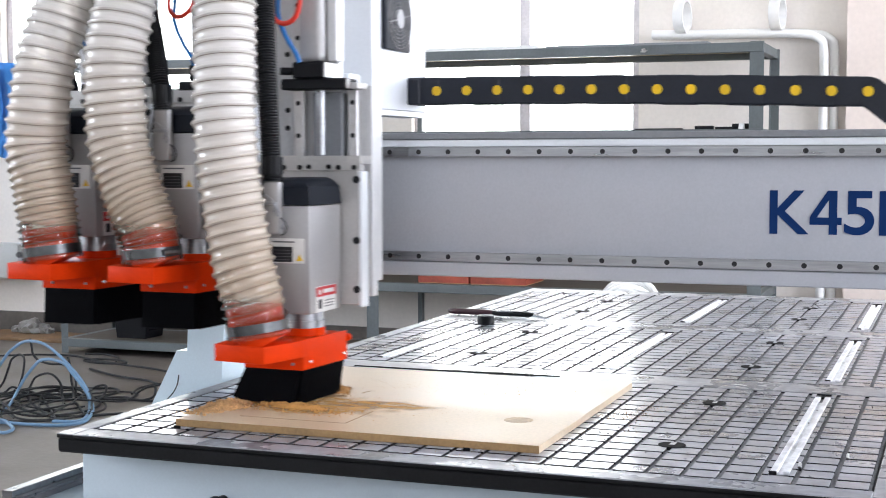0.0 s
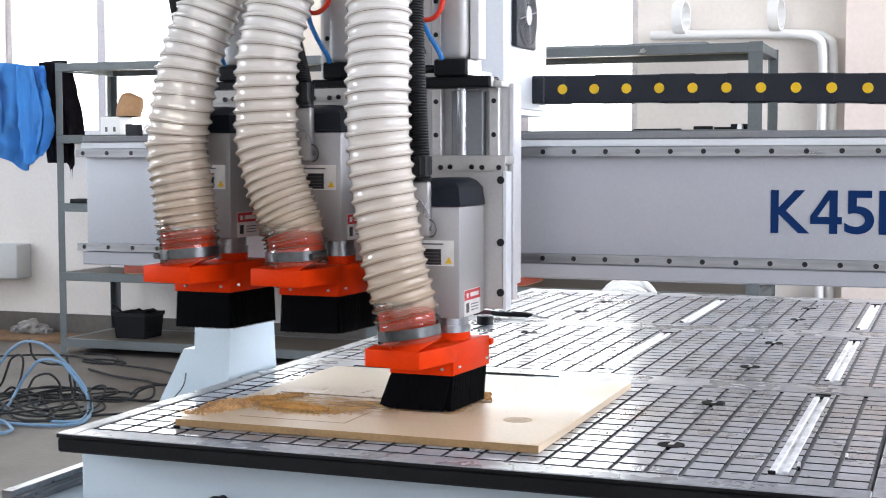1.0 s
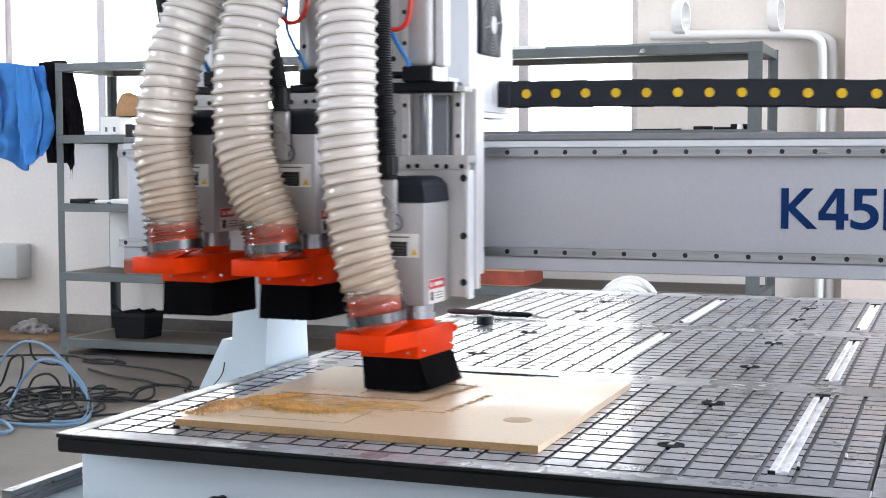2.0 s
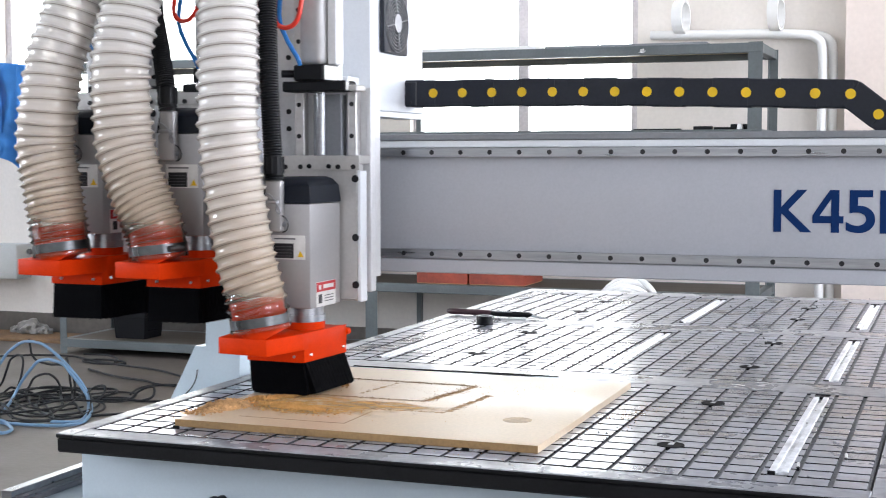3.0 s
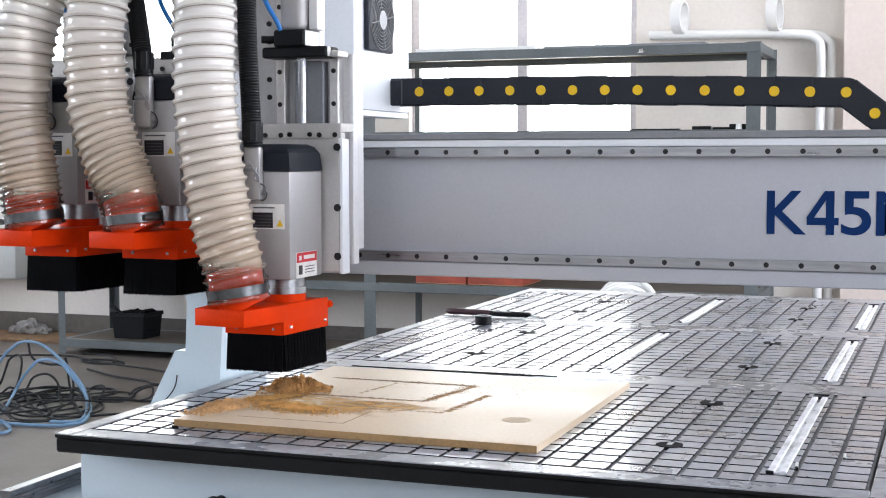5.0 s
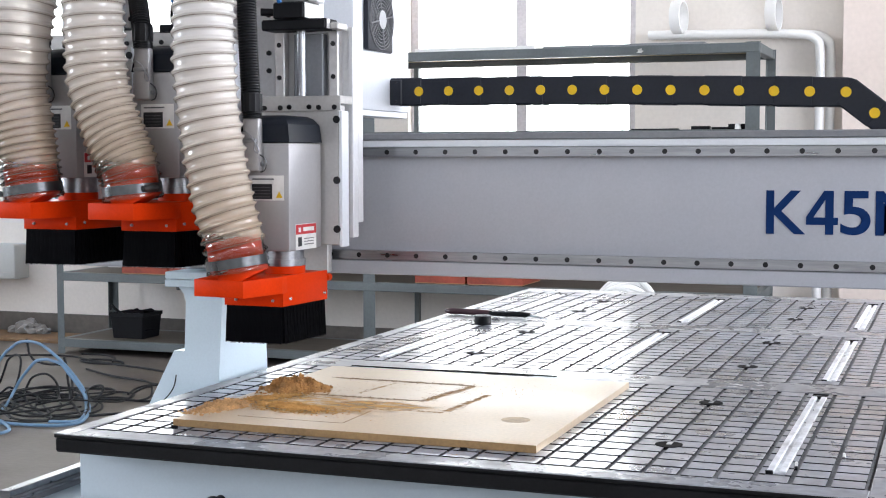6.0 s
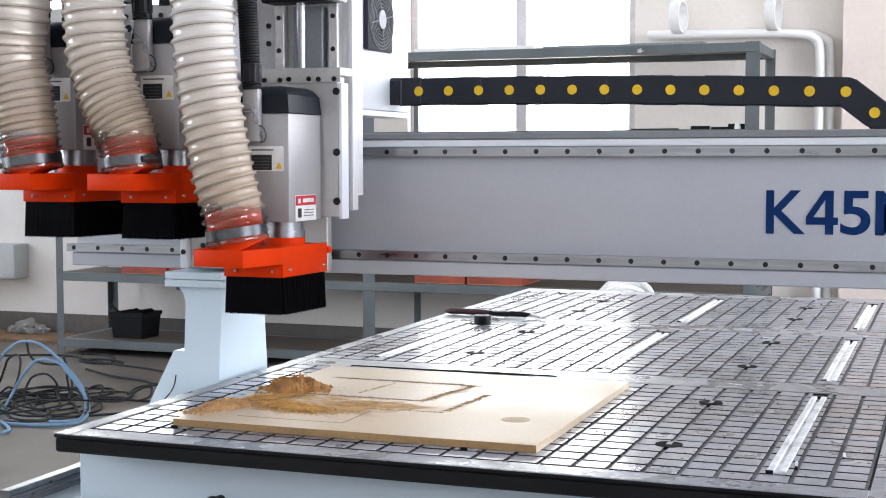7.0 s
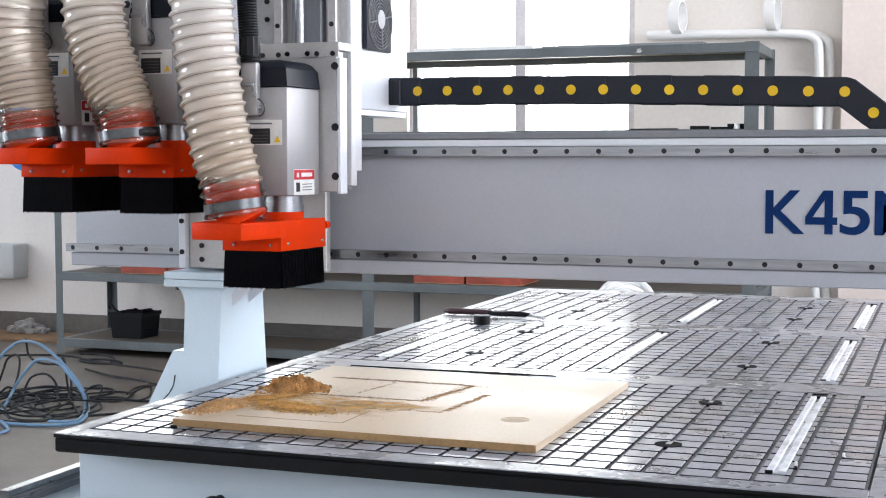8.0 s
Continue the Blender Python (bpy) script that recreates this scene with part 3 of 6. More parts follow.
def prism_rail(x, y0, y1):
    """A profiled guide rail along y, at z -0.098."""
    bm = B()
    prof = [(-0.010, -0.128), (0.010, -0.128), (0.010, -0.116), (0.007, -0.112), (0.010, -0.106), (0.010, -0.099), (0.009, -0.098), (-0.009, -0.098), (-0.010, -0.099), (-0.010, -0.106), (-0.007, -0.112), (-0.010, -0.116)]
    lo = [bm.verts.new((x + a, y0, b)) for a, b in prof]
    hi = [bm.verts.new((x + a, y1, b)) for a, b in prof]
    k = len(prof)
    bm.faces.new(lo)
    bm.faces.new(hi[::-1])
    for i in range(k):
        bm.faces.new((lo[i], hi[i], hi[(i + 1) % k], lo[(i + 1) % k]))
    bmesh.ops.recalc_face_normals(bm, faces=bm.faces)
    return bm


BED, TABLE = build_table()


# ---- the gantry ----
GY0 = 0.64  # y of the beam's front rails at rest


def rail_x(bm, x0, x1, y, zc):
    h = 0.0085
    prism_x(bm, [(y, zc - h), (y, zc + h), (y + 0.003, zc + h), (y + 0.006, zc + h * 0.6), (y + 0.010, zc + h), (y + 0.016, zc + h), (y + 0.016, zc - h), (y + 0.010, zc - h), (y + 0.006, zc - h * 0.6), (y + 0.003, zc - h)], x0, x1)
    return bm


def build_gantry():
    g = thing("router_gantry", (0.637, GY0 + 0.1, 0.211), "pale blue-grey steel gantry beam on white legs", "gantry")
    y = GY0
    x0, x1 = -0.415, 1.70
    part("beam", bx(B(), x0, x1, y + 0.016, y + 0.20, 0.219, 0.470, 0.004, 2), BEAM_PAINT, g, "pale blue-grey painted beam")
    # white edge bands that carry the rails
    part("upper_band", bx(B(), x0 - 0.004, x1, y + 0.006, y + 0.0158, 0.4575, 0.4705, 0.001), WHITE_PAINT, g, "white band above the rail")
    part("lower_band", bx(B(), x0 - 0.004, x1, y + 0.004, y + 0.20, 0.2105, 0.2385, 0.002), BEAM_PAINT, g, "pale lower flange")
    part("beam_cover", bx(B(), x0 + 0.0, x1, y + 0.004, y + 0.20, 0.4712, 0.4845, 0.002), COVER_GREY, g, "dark grey beam cover")
    for zc in (0.448, 0.2485):
        r = part("guide_rail", rail_x(B(), -0.429, x1 - 0.02, y, zc), STEEL, g, "ground steel guide rail with bolt holes")
        ORIGIN[r.name] = ORIGIN[g.name]
        bolt = None
        k0 = -20
        for k in range(k0, 15):
            x = 0.789 + 0.06 * k
            if bolt is None:
                bm = ring(B(), (x, y - 0.0004, zc), (0, 1, 0), 0.0026, 0.0048, 0.0006, 14)
                cyl(bm, (x, y - 0.0001, zc), (x, y + 0.001, zc), 0.0046, seg=14)
                bolt = part("bolt", bm, BOLT, r)
                first = x
            else:
                b2 = new("bolt", bolt.data)
                b2.parent = r
                b2.location = (x - first, 0, 0)
    part("chain_tray", bx(bx(B(), 0.2, x1, y + 0.201, y + 0.30, 0.425, 0.430), 0.2, x1, y + 0.296, y + 0.30, 0.430, 0.46), COVER_GREY, g, "grey tray behind the beam")
    # legs
    for side, xs in (("l", 0.0), ("r", 1.275)):
        sg = 1 if side == "l" else -1
        X = (lambda v: v) if side == "l" else (lambda v: 1.275 - v)
        def lohi(a, b):
            return min(X(a), X(b)), max(X(a), X(b))
        leg = thing_part("leg", g)
        a, b = lohi(-0.144, -0.012)
        part("leg_cap", bx(B(), a, b, y - 0.075, y + 0.19, 0.180, 0.1945, 0.0015), LEG_PAINT, leg)
        part("leg_cap", bx(B(), a, b, y - 0.073, y + 0.19, 0.1955, 0.2100, 0.0015), LEG_PAINT, leg)
        poly = [(-0.120, 0.1795), (-0.012, 0.1795), (-0.0195, 0.165), (-0.026, -0.150), (-0.200, -0.150), (-0.200, -0.100), (-0.132, 0.050), (-0.108, 0.050), (-0.103, 0.150), (-0.108, 0.166)]
        bm = B()
        lo = [bm.verts.new((X(u), y - 0.062 if v > 0 else y - 0.085, v)) for u, v in poly]
        hi = [bm.verts.new((X(u), y + 0.110 if v > 0.1 else y + 0.150, v)) for u, v in poly]
        k = len(poly)
        bm.faces.new(lo)
        bm.faces.new(hi)
        for i in range(k):
            bm.faces.new((lo[i], hi[i], hi[(i + 1) % k], lo[(i + 1) % k]))
        bmesh.ops.recalc_face_normals(bm, faces=bm.faces)
        part("column", bm, LEG_PAINT, leg)
        for yy in (y - 0.02, y + 0.05):
            bm = B()
            u0, u1 = X(-0.020), X(0.030)
            p = [(u0, 0.180), (u1, 0.180), (u0, 0.140)]
            f = [[bm.verts.new((q, yy + d, z)) for q, z in p] for d in (0, 0.006)]
            bm.faces.new(f[0])
            bm.faces.new(f[1])
            for i in range(3):
                bm.faces.new((f[0][i], f[0][(i + 1) % 3], f[1][(i + 1) % 3], f[1][i]))
            bmesh.ops.recalc_face_normals(bm, faces=bm.faces)
            part("gusset", bm, WHITE_PAINT, leg)
        part("bolt", cyl(B(), (X(-0.135), y - 0.03, 0.180), (X(-0.135), y - 0.03, 0.170), 0.008, seg=6), BOLT, leg, "black hex bolt")
        part("leg_cable", sweep(B(), curve_points([(X(-0.112), y - 0.088, 0.005), (X(-0.116), y - 0.0885, -0.015), (X(-0.126), y - 0.0885, -0.032), (X(-0.142), y - 0.088, -0.048)], 6), 0.0013, 6), RUBBER, leg, "thin black cable")
        part("slider", bx(B(), *lohi(-0.118, -0.058), y - 0.04, y + 0.12, -0.150, -0.100, 0.002), STEEL, leg, "steel slide block on the rail")
    # model letters on the beam
    for ch, u0, u1 in (("K", 1.027, 1.0945), ("4", 1.0955, 1.1495), ("5", 1.1535, 1.2035), ("M", 1.2115, 1.285)):
        letter(ch, u0, u1, 0.3025, 0.3790, y + 0.0148, g)
    return g


def thing_part(name, parent):
    """An Empty that groups the pieces of one part."""
    ob = new(name)
    ob.empty_display_size = 0.05
    ob.parent = parent
    ORIGIN[ob.name] = ORIGIN[parent.name]
    return ob


def figure_four(x0, x1, z0, z1, y, parent):
    """A bold 4 with its open triangle."""
    outer = [(0, 0.22), (0, 0.40), (0.56, 1), (0.86, 1), (0.86, 0.39), (1, 0.39), (1, 0.22), (0.86, 0.22), (0.86, 0), (0.60, 0), (0.60, 0.22)]
    hole = [(0.60, 0.39), (0.23, 0.39), (0.60, 0.79)]
    bm = B()
    edges = []
    for loop in (outer, hole):
        vs = [bm.verts.new((x0 + u * (x1 - x0), y, z0 + v * (z1 - z0))) for u, v in loop]
        edges += [bm.edges.new((vs[i], vs[(i + 1) % len(vs)])) for i in range(len(vs))]
    bmesh.ops.triangle_fill(bm, use_beauty=True, edges=edges)
    r = bmesh.ops.extrude_face_region(bm, geom=list(bm.faces))
    bmesh.ops.translate(bm, verts=[v for v in r["geom"] if isinstance(v, bmesh.types.BMVert)], vec=(0, 0.0012, 0))
    bmesh.ops.recalc_face_normals(bm, faces=bm.faces)
    return part("letter", bm, NAVY, parent, "navy blue printed letter")


def letter(ch, x0, x1, z0, z1, y, parent):
    if ch == "4":
        return figure_four(x0, x1, z0, z1, y, parent)
    cu = bpy.data.curves.new("letter", "FONT")
    cu.body, cu.size, cu.offset, cu.extrude = ch, 1.0, 0.016, 0.02
    tmp = bpy.data.objects.new("letter_outline", cu)
    scene.collection.objects.link(tmp)
    dg = bpy.context.evaluated_depsgraph_get()
    me = bpy.data.meshes.new_from_object(tmp.evaluated_get(dg))
    bpy.data.objects.remove(tmp)
    co = np.empty(len(me.vertices) * 3)
    me.vertices.foreach_get("co", co)
    co = co.reshape(-1, 3)
    lo, hi = co.min(0), co.max(0)
    u = (co - lo) / (hi - lo)
    org = ORIGIN[parent.name]
    out = np.stack([x0 + u[:, 0] * (x1 - x0) - org.x, y + (1 - u[:, 2]) * 0.0012 - org.y, z0 + u[:, 1] * (z1 - z0) - org.z], 1)
    me.vertices.foreach_set("co", out.ravel())
    me.materials.clear()
    me.materials.append(NAVY)
    ob = new("letter", me)
    ob.parent = parent
    return tagged(ob, "navy blue printed letter")


GANTRY = build_gantry()


# ---- carriage, slide and heads, drawn at their last position ----
def build_carriage():
    y = GY0
    c = thing("gantry_carriage", (0.1, y, 0.215), "white carriage with a fan on its housing", "machine carriage")
    part("lower_plate", bx(B(), -0.105, 0.20, y - 0.040, y - 0.020, 0.216, 0.52, 0.002), PLATE_GREY, c, "grey machined carriage plate")
    part("side_flange", bx(B(), -0.122, -0.1055, y - 0.052, y - 0.004, 0.216, 0.53, 0.0015), WHITE_PAINT, c)
    for z in (0.249, 0.311, 0.40):
        part("bolt", cyl(B(), (-0.1137, y - 0.052, z), (-0.1137, y - 0.0545, z), 0.0052, seg=14), BOLT, c)
    for z in (0.234, 0.262):
        part("bolt", cyl(B(), (-0.075, y - 0.040, z), (-0.075, y - 0.043, z), 0.0052, seg=14), BOLT, c)
    for x in (-0.06, 0.11):
        for z in (0.448, 0.2485):
            part("slide_block", bx(B(), x, x + 0.06, y - 0.0195, y + 0.012, z - 0.016, z + 0.016, 0.002), STEEL, c)
    # white housing behind the slide, above the beam
    part("back_bridge", bx(B(), -0.10, 0.20, y - 0.0195, y + 0.0345, 0.488, 0.60, 0.002), WHITE_PAINT, c)
    hs = part("housing", bx(B(), -0.10, 0.224, y + 0.035, y + 0.325, 0.534, 1.15, 0.004, 2), WHITE_PAINT, c, "white sheet-metal housing")
    part("cable_bracket", bx(B(), 0.17, 0.224, y + 0.04, y + 0.315, 0.522, 0.5335, 0.001), WHITE_PAINT, c)
    fan = thing_part("cooling_fan", c)
    fx, fy, fz = 0.2245, y + 0.143, 0.717
    bm = B()
    prism_like = 0.064
    bx(bm, fx, fx + 0.012, fy - prism_like, fy + prism_like, fz - prism_like, fz + prism_like, 0.004, 2)
    part("frame", bm, CHAIN_BLACK, fan, "black square fan frame")
    part("hub", cyl(B(), (fx + 0.012, fy, fz), (fx + 0.0165, fy, fz), 0.019, seg=28), FAN_HUB, fan, "grey fan hub")
    for r in (0.026, 0.033, 0.040, 0.047, 0.054, 0.060):
        part("grille_ring", ring(B(), (fx + 0.013, fy, fz), (1, 0, 0), r - 0.0005, r + 0.0005, 0.002, 36), FAN_WIRE, fan)
    for a in (0.2, 1.77, 3.34, 4.91):
        d = Vector((0, math.cos(a), math.sin(a)))
        p = Vector((fx + 0.0145, fy, fz))
        part("grille_bar", cyl(B(), p + d * 0.016, p + d * 0.057, 0.0015, seg=8), FAN_WIRE, fan)
    return c


def build_slide():
    y = GY0
    s = thing("z_axis_slide", (0.0, y - 0.13, 0.45), "grey machined slide plate with rails and air cylinders", "machine slide")
    part("slide_plate", bx(bx(B(), -0.085, 0.228, y - 0.128, y - 0.108, 0.40, 1.05, 0.002), 0.2282, 0.288, y - 0.128, y - 0.108, 0.40, 0.772, 0.002), SLIDE_PLATE, s, "grey machined slide plate")
    part("lower_plate", bx(B(), -0.34, -0.0852, y - 0.128, y - 0.108, 0.40, 0.74, 0.002), SLIDE_PLATE, s, "grey machined slide plate")
    part("end_plate", bx(B(), -0.34, -0.165, y - 0.128, y - 0.108, 0.7402, 1.05, 0.002), SLIDE_PLATE, s, "grey machined slide plate")
    part("side_plate", bx(B(), 0.2885, 0.298, y - 0.135, y - 0.112, 0.385, 0.772, 0.0015), SLIDE_PLATE, s, "white side plate")
    part("inner_side_plate", bx(B(), 0.2885, 0.2965, y - 0.110, y - 0.086, 0.412, 0.772, 0.0015), SLIDE_PLATE, s, "white inner side plate")
    for i in range(3):
        dx = -0.2155 * i
        xr, xl = 0.265 + dx, 0.155 + dx
        ext = 0.0 if i == 0 else 0.126
        for xx in (xl, xr):
            r = part("vertical_rail", bx(B(), xx - 0.010, xx + 0.010, y - 0.1495, y - 0.1285, 0.44, 0.772 if xx > 0.2 else 1.04, 0.002), RAIL_STEEL, s, "ground steel vertical rail")
            for k in range(7):
                z = 0.681 + 0.06 * (k - 2)
                if xx > 0.2 and z > 0.76:
                    continue
                part("bolt", cyl(B(), (xx, y - 0.1497, z), (xx, y - 0.151, z), 0.0046, seg=12), BOLT, r)
        for z in (0.696, 0.729, 0.80, 0.833) if i == 0 else ():
            part("bolt", cyl(B(), (0.123 + dx, y - 0.128, z), (0.123 + dx, y - 0.131, z), 0.005, seg=12), BOLT, s)
        xc = 0.2145 + dx
        part("cylinder", bx(B(), xc - 0.033, xc + 0.015, y - 0.205, y - 0.151, 0.812, 1.05, 0.012, 3), CYLINDER, s, "aluminium air cylinder")
        part("cylinder_head", bx(B(), xc - 0.042, xc + 0.020, y - 0.209, y - 0.149, 0.783, 0.813, 0.003), RUBBER, s, "black cylinder end block")
        part("mount_plate", bx(B(), xc - 0.068, xc + 0.062, y - 0.205, y - 0.1515, 0.763, 0.7825, 0.003), RUBBER, s, "black cylinder mounting plate")
        # added pale plates: the east light on both blocks' right sides, as colour
        part("head_side", bx(B(), xc + 0.0203, xc + 0.0225, y - 0.207, y - 0.151, 0.7845, 0.8115, 0.0006), PLATE_GREY, s, "pale plate giving the cylinder head its lit right side")
        part("mount_side", bx(B(), xc + 0.0622, xc + 0.0645, y - 0.203, y - 0.1915, 0.7640, 0.7815, 0.0006), PLATE_GREY, s)
        part("cylinder_rail", bx(B(), xc + 0.0175, xc + 0.036, y - 0.185, y - 0.1525, 0.8135, 1.05, 0.002), SLIDE_PLATE, s, "pale aluminium guide beside the cylinder")
        part("mount_ear", bx(B(), xc + 0.0625, xc + 0.080, y - 0.19, y - 0.150, 0.763, 0.775, 0.002), PLATE_GREY, s)
        part("piston_rod", cyl(B(), (xc, y - 0.178, 0.645 + ext), (xc, y - 0.178, 0.763), 0.0085, seg=20), STEEL, s, "ground steel piston rod")
        part("rod_guide", bx(B(), xc - 0.030, xc + 0.030, y - 0.150, y - 0.1288, 0.64, 0.76, 0.002), COVER_GREY, s)
        if i == 0:
            part("air_fitting", cyl(B(), (xc - 0.045, y - 0.19, 0.797), (xc - 0.068, y - 0.205, 0.797), 0.007, seg=12), RUBBER, s, "black air fitting")
        pts = curve_points([(xc - 0.024, y - 0.215, 0.812), (xc - 0.027, y - 0.222, 0.826), (xc - 0.048, y - 0.222, 0.860), (xc - 0.066, y - 0.215, 0.900), (xc - 0.074, y - 0.19, 0.97), (xc - 0.076, y - 0.17, 1.05)], 8)
        part("blue_tube", sweep(B(), pts, 0.0046, 8), BLUE_TUBE, s, "blue air tube")
        up = 0.014 if i == 0 else 0.034
        pts = curve_points([(xc - 0.082, y - 0.20, 0.930 + up), (xc - 0.070, y - 0.225, 0.880 + up), (xc - 0.045, y - 0.228, 0.866 + up), (xc - 0.022, y - 0.226, 0.884 + up), (xc - 0.014, y - 0.222, 0.96), (xc - 0.014, y - 0.22, 1.05)], 8)
        part("red_tube", sweep(B(), pts, 0.0046, 8), RED_TUBE, s, "red air tube")
    return s


HEAD_STEP, HEAD_LIFT = -0.2155, 0.126


TUFTS = []


def build_head():
    """The lowest router head, with its plate, spindle, dust shoe and brush."""
    y = GY0
    h = thing("router_spindle", (0.225, y - 0.28, 0.221), "grey router spindle with an orange dust shoe and black brush", "router spindle", "router heads on the carriage")
    pl = part("mounting_plate", bx(B(), 0.118, 0.2985, y - 0.200, y - 0.172, 0.375, 0.628, 0.002), PLATE_GREY, h, "grey machined mounting plate")
    part("top_flange", bx(B(), 0.118, 0.3045, y - 0.203, y - 0.152, 0.6285, 0.644, 0.0015), PLATE_GREY, h)
    part("flange_face", bx(B(), 0.118, 0.3045, y - 0.205, y - 0.2035, 0.617, 0.6435, 0.0005), PLATE_GREY, h)
    for x in (0.153, 0.185, 0.203, 0.243, 0.262, 0.293):
        part("bolt", cyl(B(), (x, y - 0.205, 0.623 + (0.002 if x in (0.203, 0.243) else 0)), (x, y - 0.2075, 0.623), 0.0046, seg=14), BOLT, h)
    for z in (0.601, 0.492, 0.404):
        part("plate_bolt", cyl(B(), (0.2950, y - 0.2, z), (0.2950, y - 0.203, z), 0.0068, seg=18), BOLT, pl)
    part("side_strip", bx(B(), 0.2990, 0.3055, y - 0.201, y - 0.172, 0.372, 0.616, 0.0008), WHITE_PAINT, h)
    for xx in (0.155, 0.265):
        for z in (0.44, 0.56):
            part("bearing_block", bx(B(), xx - 0.017, xx + 0.017, y - 0.1725, y - 0.1480, z - 0.03, z + 0.03, 0.002), STEEL, h)
    # spindle
    sp = part("spindle_body", bx(B(), 0.172, 0.267, y - 0.335, y - 0.2065, 0.371, 0.5585, 0.004, 2), SPINDLE_GREY, h, "grey anodised spindle body")
    bm = B()
    a0, a1, b0, b1 = 0.171, 0.268, y - 0.336, y - 0.2065
    lo = [(a0, b0), (a1, b0), (a1, b1), (a0, b1)]
    zt = [(0.5595, 0.0), (0.590, 0.004), (0.601, 0.014), (0.606, 0.026)]
    rings = []
    for z, d in zt:
        rings.append([bm.verts.new((min(max(px, a0 + d), a1 - d), min(max(py, b0 + d), b1 - d * 0.3), z)) for px, py in lo])
    for u, v in zip(rings, rings[1:]):
        for i in range(4):
            bm.faces.new((u[i], u[(i + 1) % 4], v[(i + 1) % 4], v[i]))
    bm.faces.new(rings[-1])
    bm.faces.new(rings[0][::-1])
    bmesh.ops.recalc_face_normals(bm, faces=bm.faces)
    part("spindle_cap", bm, CAP_DARK, h, "black plastic spindle cap")
    part("nose_collar", cyl(ring(B(), (0.225, y - 0.272, 0.343), (0, 0, 1), 0.03, 0.037, 0.012), (0.225, y - 0.272, 0.340), (0.225, y - 0.272, 0.371), 0.034, seg=32), STEEL, h, "ground steel spindle nose")
    part("nose_sleeve", cyl(B(), (0.225, y - 0.272, 0.3265), (0.225, y - 0.272, 0.3425), 0.0365, seg=32), ORANGE, h)
    # labels
    f = y - 0.3352
    plq = part("rating_plate", bx(B(), 0.190, 0.257, f - 0.0006, f, 0.459, 0.502), WHITE_LABEL, sp, "white rating plate")
    part("rating_field", bx(B(), 0.195, 0.2345, f - 0.0010, f - 0.0006, 0.461, 0.4875), BLACK_LABEL, sp, "black printed field")
    for k in range(4):
        part("print_line", bx(B(), 0.198, 0.231, f - 0.0013, f - 0.0010, 0.4645 + 0.0055 * k, 0.4655 + 0.0055 * k), PRINT, sp)
    part("print_line", bx(B(), 0.196, 0.238, f - 0.0009, f - 0.0006, 0.4945, 0.497), PRINT, sp)
    bm = B()
    t = [bm.verts.new((0.2415, f - 0.0009, 0.4635)), bm.verts.new((0.2545, f - 0.0009, 0.4635)), bm.verts.new((0.248, f - 0.0009, 0.475))]
    t2 = [bm.verts.new((v.co.x, f - 0.0006, v.co.z)) for v in t]
    bm.faces.new(t)
    bm.faces.new(t2[::-1])
    for i in range(3):
        bm.faces.new((t[i], t[(i + 1) % 3], t2[(i + 1) % 3], t2[i]))
    part("warning_triangle", bm, YELLOW, sp, "yellow warning triangle")
    r = 0.2672
    part("danger_label", bx(B(), r, r + 0.0005, y - 0.313, y - 0.232, 0.372, 0.417), WHITE_LABEL, sp, "white warning label with a red header")
    part("danger_header", bx(B(), r + 0.0005, r + 0.0009, y - 0.312, y - 0.233, 0.399, 0.416), RED_LABEL, sp)
    part("danger_text", bx(B(), r + 0.0009, r + 0.0012, y - 0.285, y - 0.242, 0.404, 0.411), WHITE_LABEL, sp)
    part("danger_text", bx(B(), r + 0.0009, r + 0.0012, y - 0.303, y - 0.294, 0.403, 0.411), WHITE_LABEL, sp)
    part("danger_mark", bx(B(), r + 0.0005, r + 0.0009, y - 0.304, y - 0.290, 0.378, 0.394), BLACK_LABEL, sp)
    for k in range(3):
        part("print_line", bx(B(), r + 0.0005, r + 0.0009, y - 0.280, y - 0.242, 0.380 + 0.005 * k, 0.3815 + 0.005 * k), PRINT, sp)
    # side plug with a wire clip
    pg = part("plug_housing", bx(B(), 0.187, 0.2185, y - 0.354, y - 0.3355, 0.509, 0.601, 0.005, 2), SPINDLE_GREY, h, "grey plug housing with a wire clip")
    f = y - 0.3545
    pts = curve_points([(0.188, f - 0.003, 0.574), (0.196, f - 0.006, 0.577), (0.207, f - 0.006, 0.570), (0.214, f - 0.006, 0.560), (0.2205, f - 0.004, 0.548), (0.2185, f - 0.003, 0.541), (0.2125, f - 0.003, 0.546), (0.214, f - 0.005, 0.560)], 6)
    part("wire_clip", sweep(B(), pts, 0.0013, 6), STEEL, pg, "steel wire clip")
    part("clip_latch", bx(B(), 0.189, 0.2165, f - 0.005, f, 0.559, 0.5655, 0.0012), STEEL, pg, "steel latch bar")
    pts = curve_points([(0.2190, f + 0.004, 0.538), (0.2265, f + 0.006, 0.532), (0.2295, f + 0.008, 0.521), (0.2255, f + 0.008, 0.511), (0.2190, f + 0.006, 0.508)], 6)
    part("hinge_wire", sweep(B(), pts, 0.0012, 6), CLAMP_STEEL, pg)
    part("hinge_pin", cyl(B(), (0.2186, f + 0.010, 0.522), (0.2215, f + 0.010, 0.522), 0.0045, seg=14), STEEL, pg)
    # dust shoe
    ds = thing_part("dust_shoe", h)
    A, Bq, E = (0.1407, y - 0.4420), (0.2415, y - 0.4555), (0.2620, y - 0.3560)
    part("duct", prism(B(), [A, Bq, E, (0.2725, y - 0.2090), (0.150, y - 0.2065), (0.128, y - 0.330)], 0.3002, 0.3290, 0.0014), ORANGE, ds, "orange sheet-metal duct")
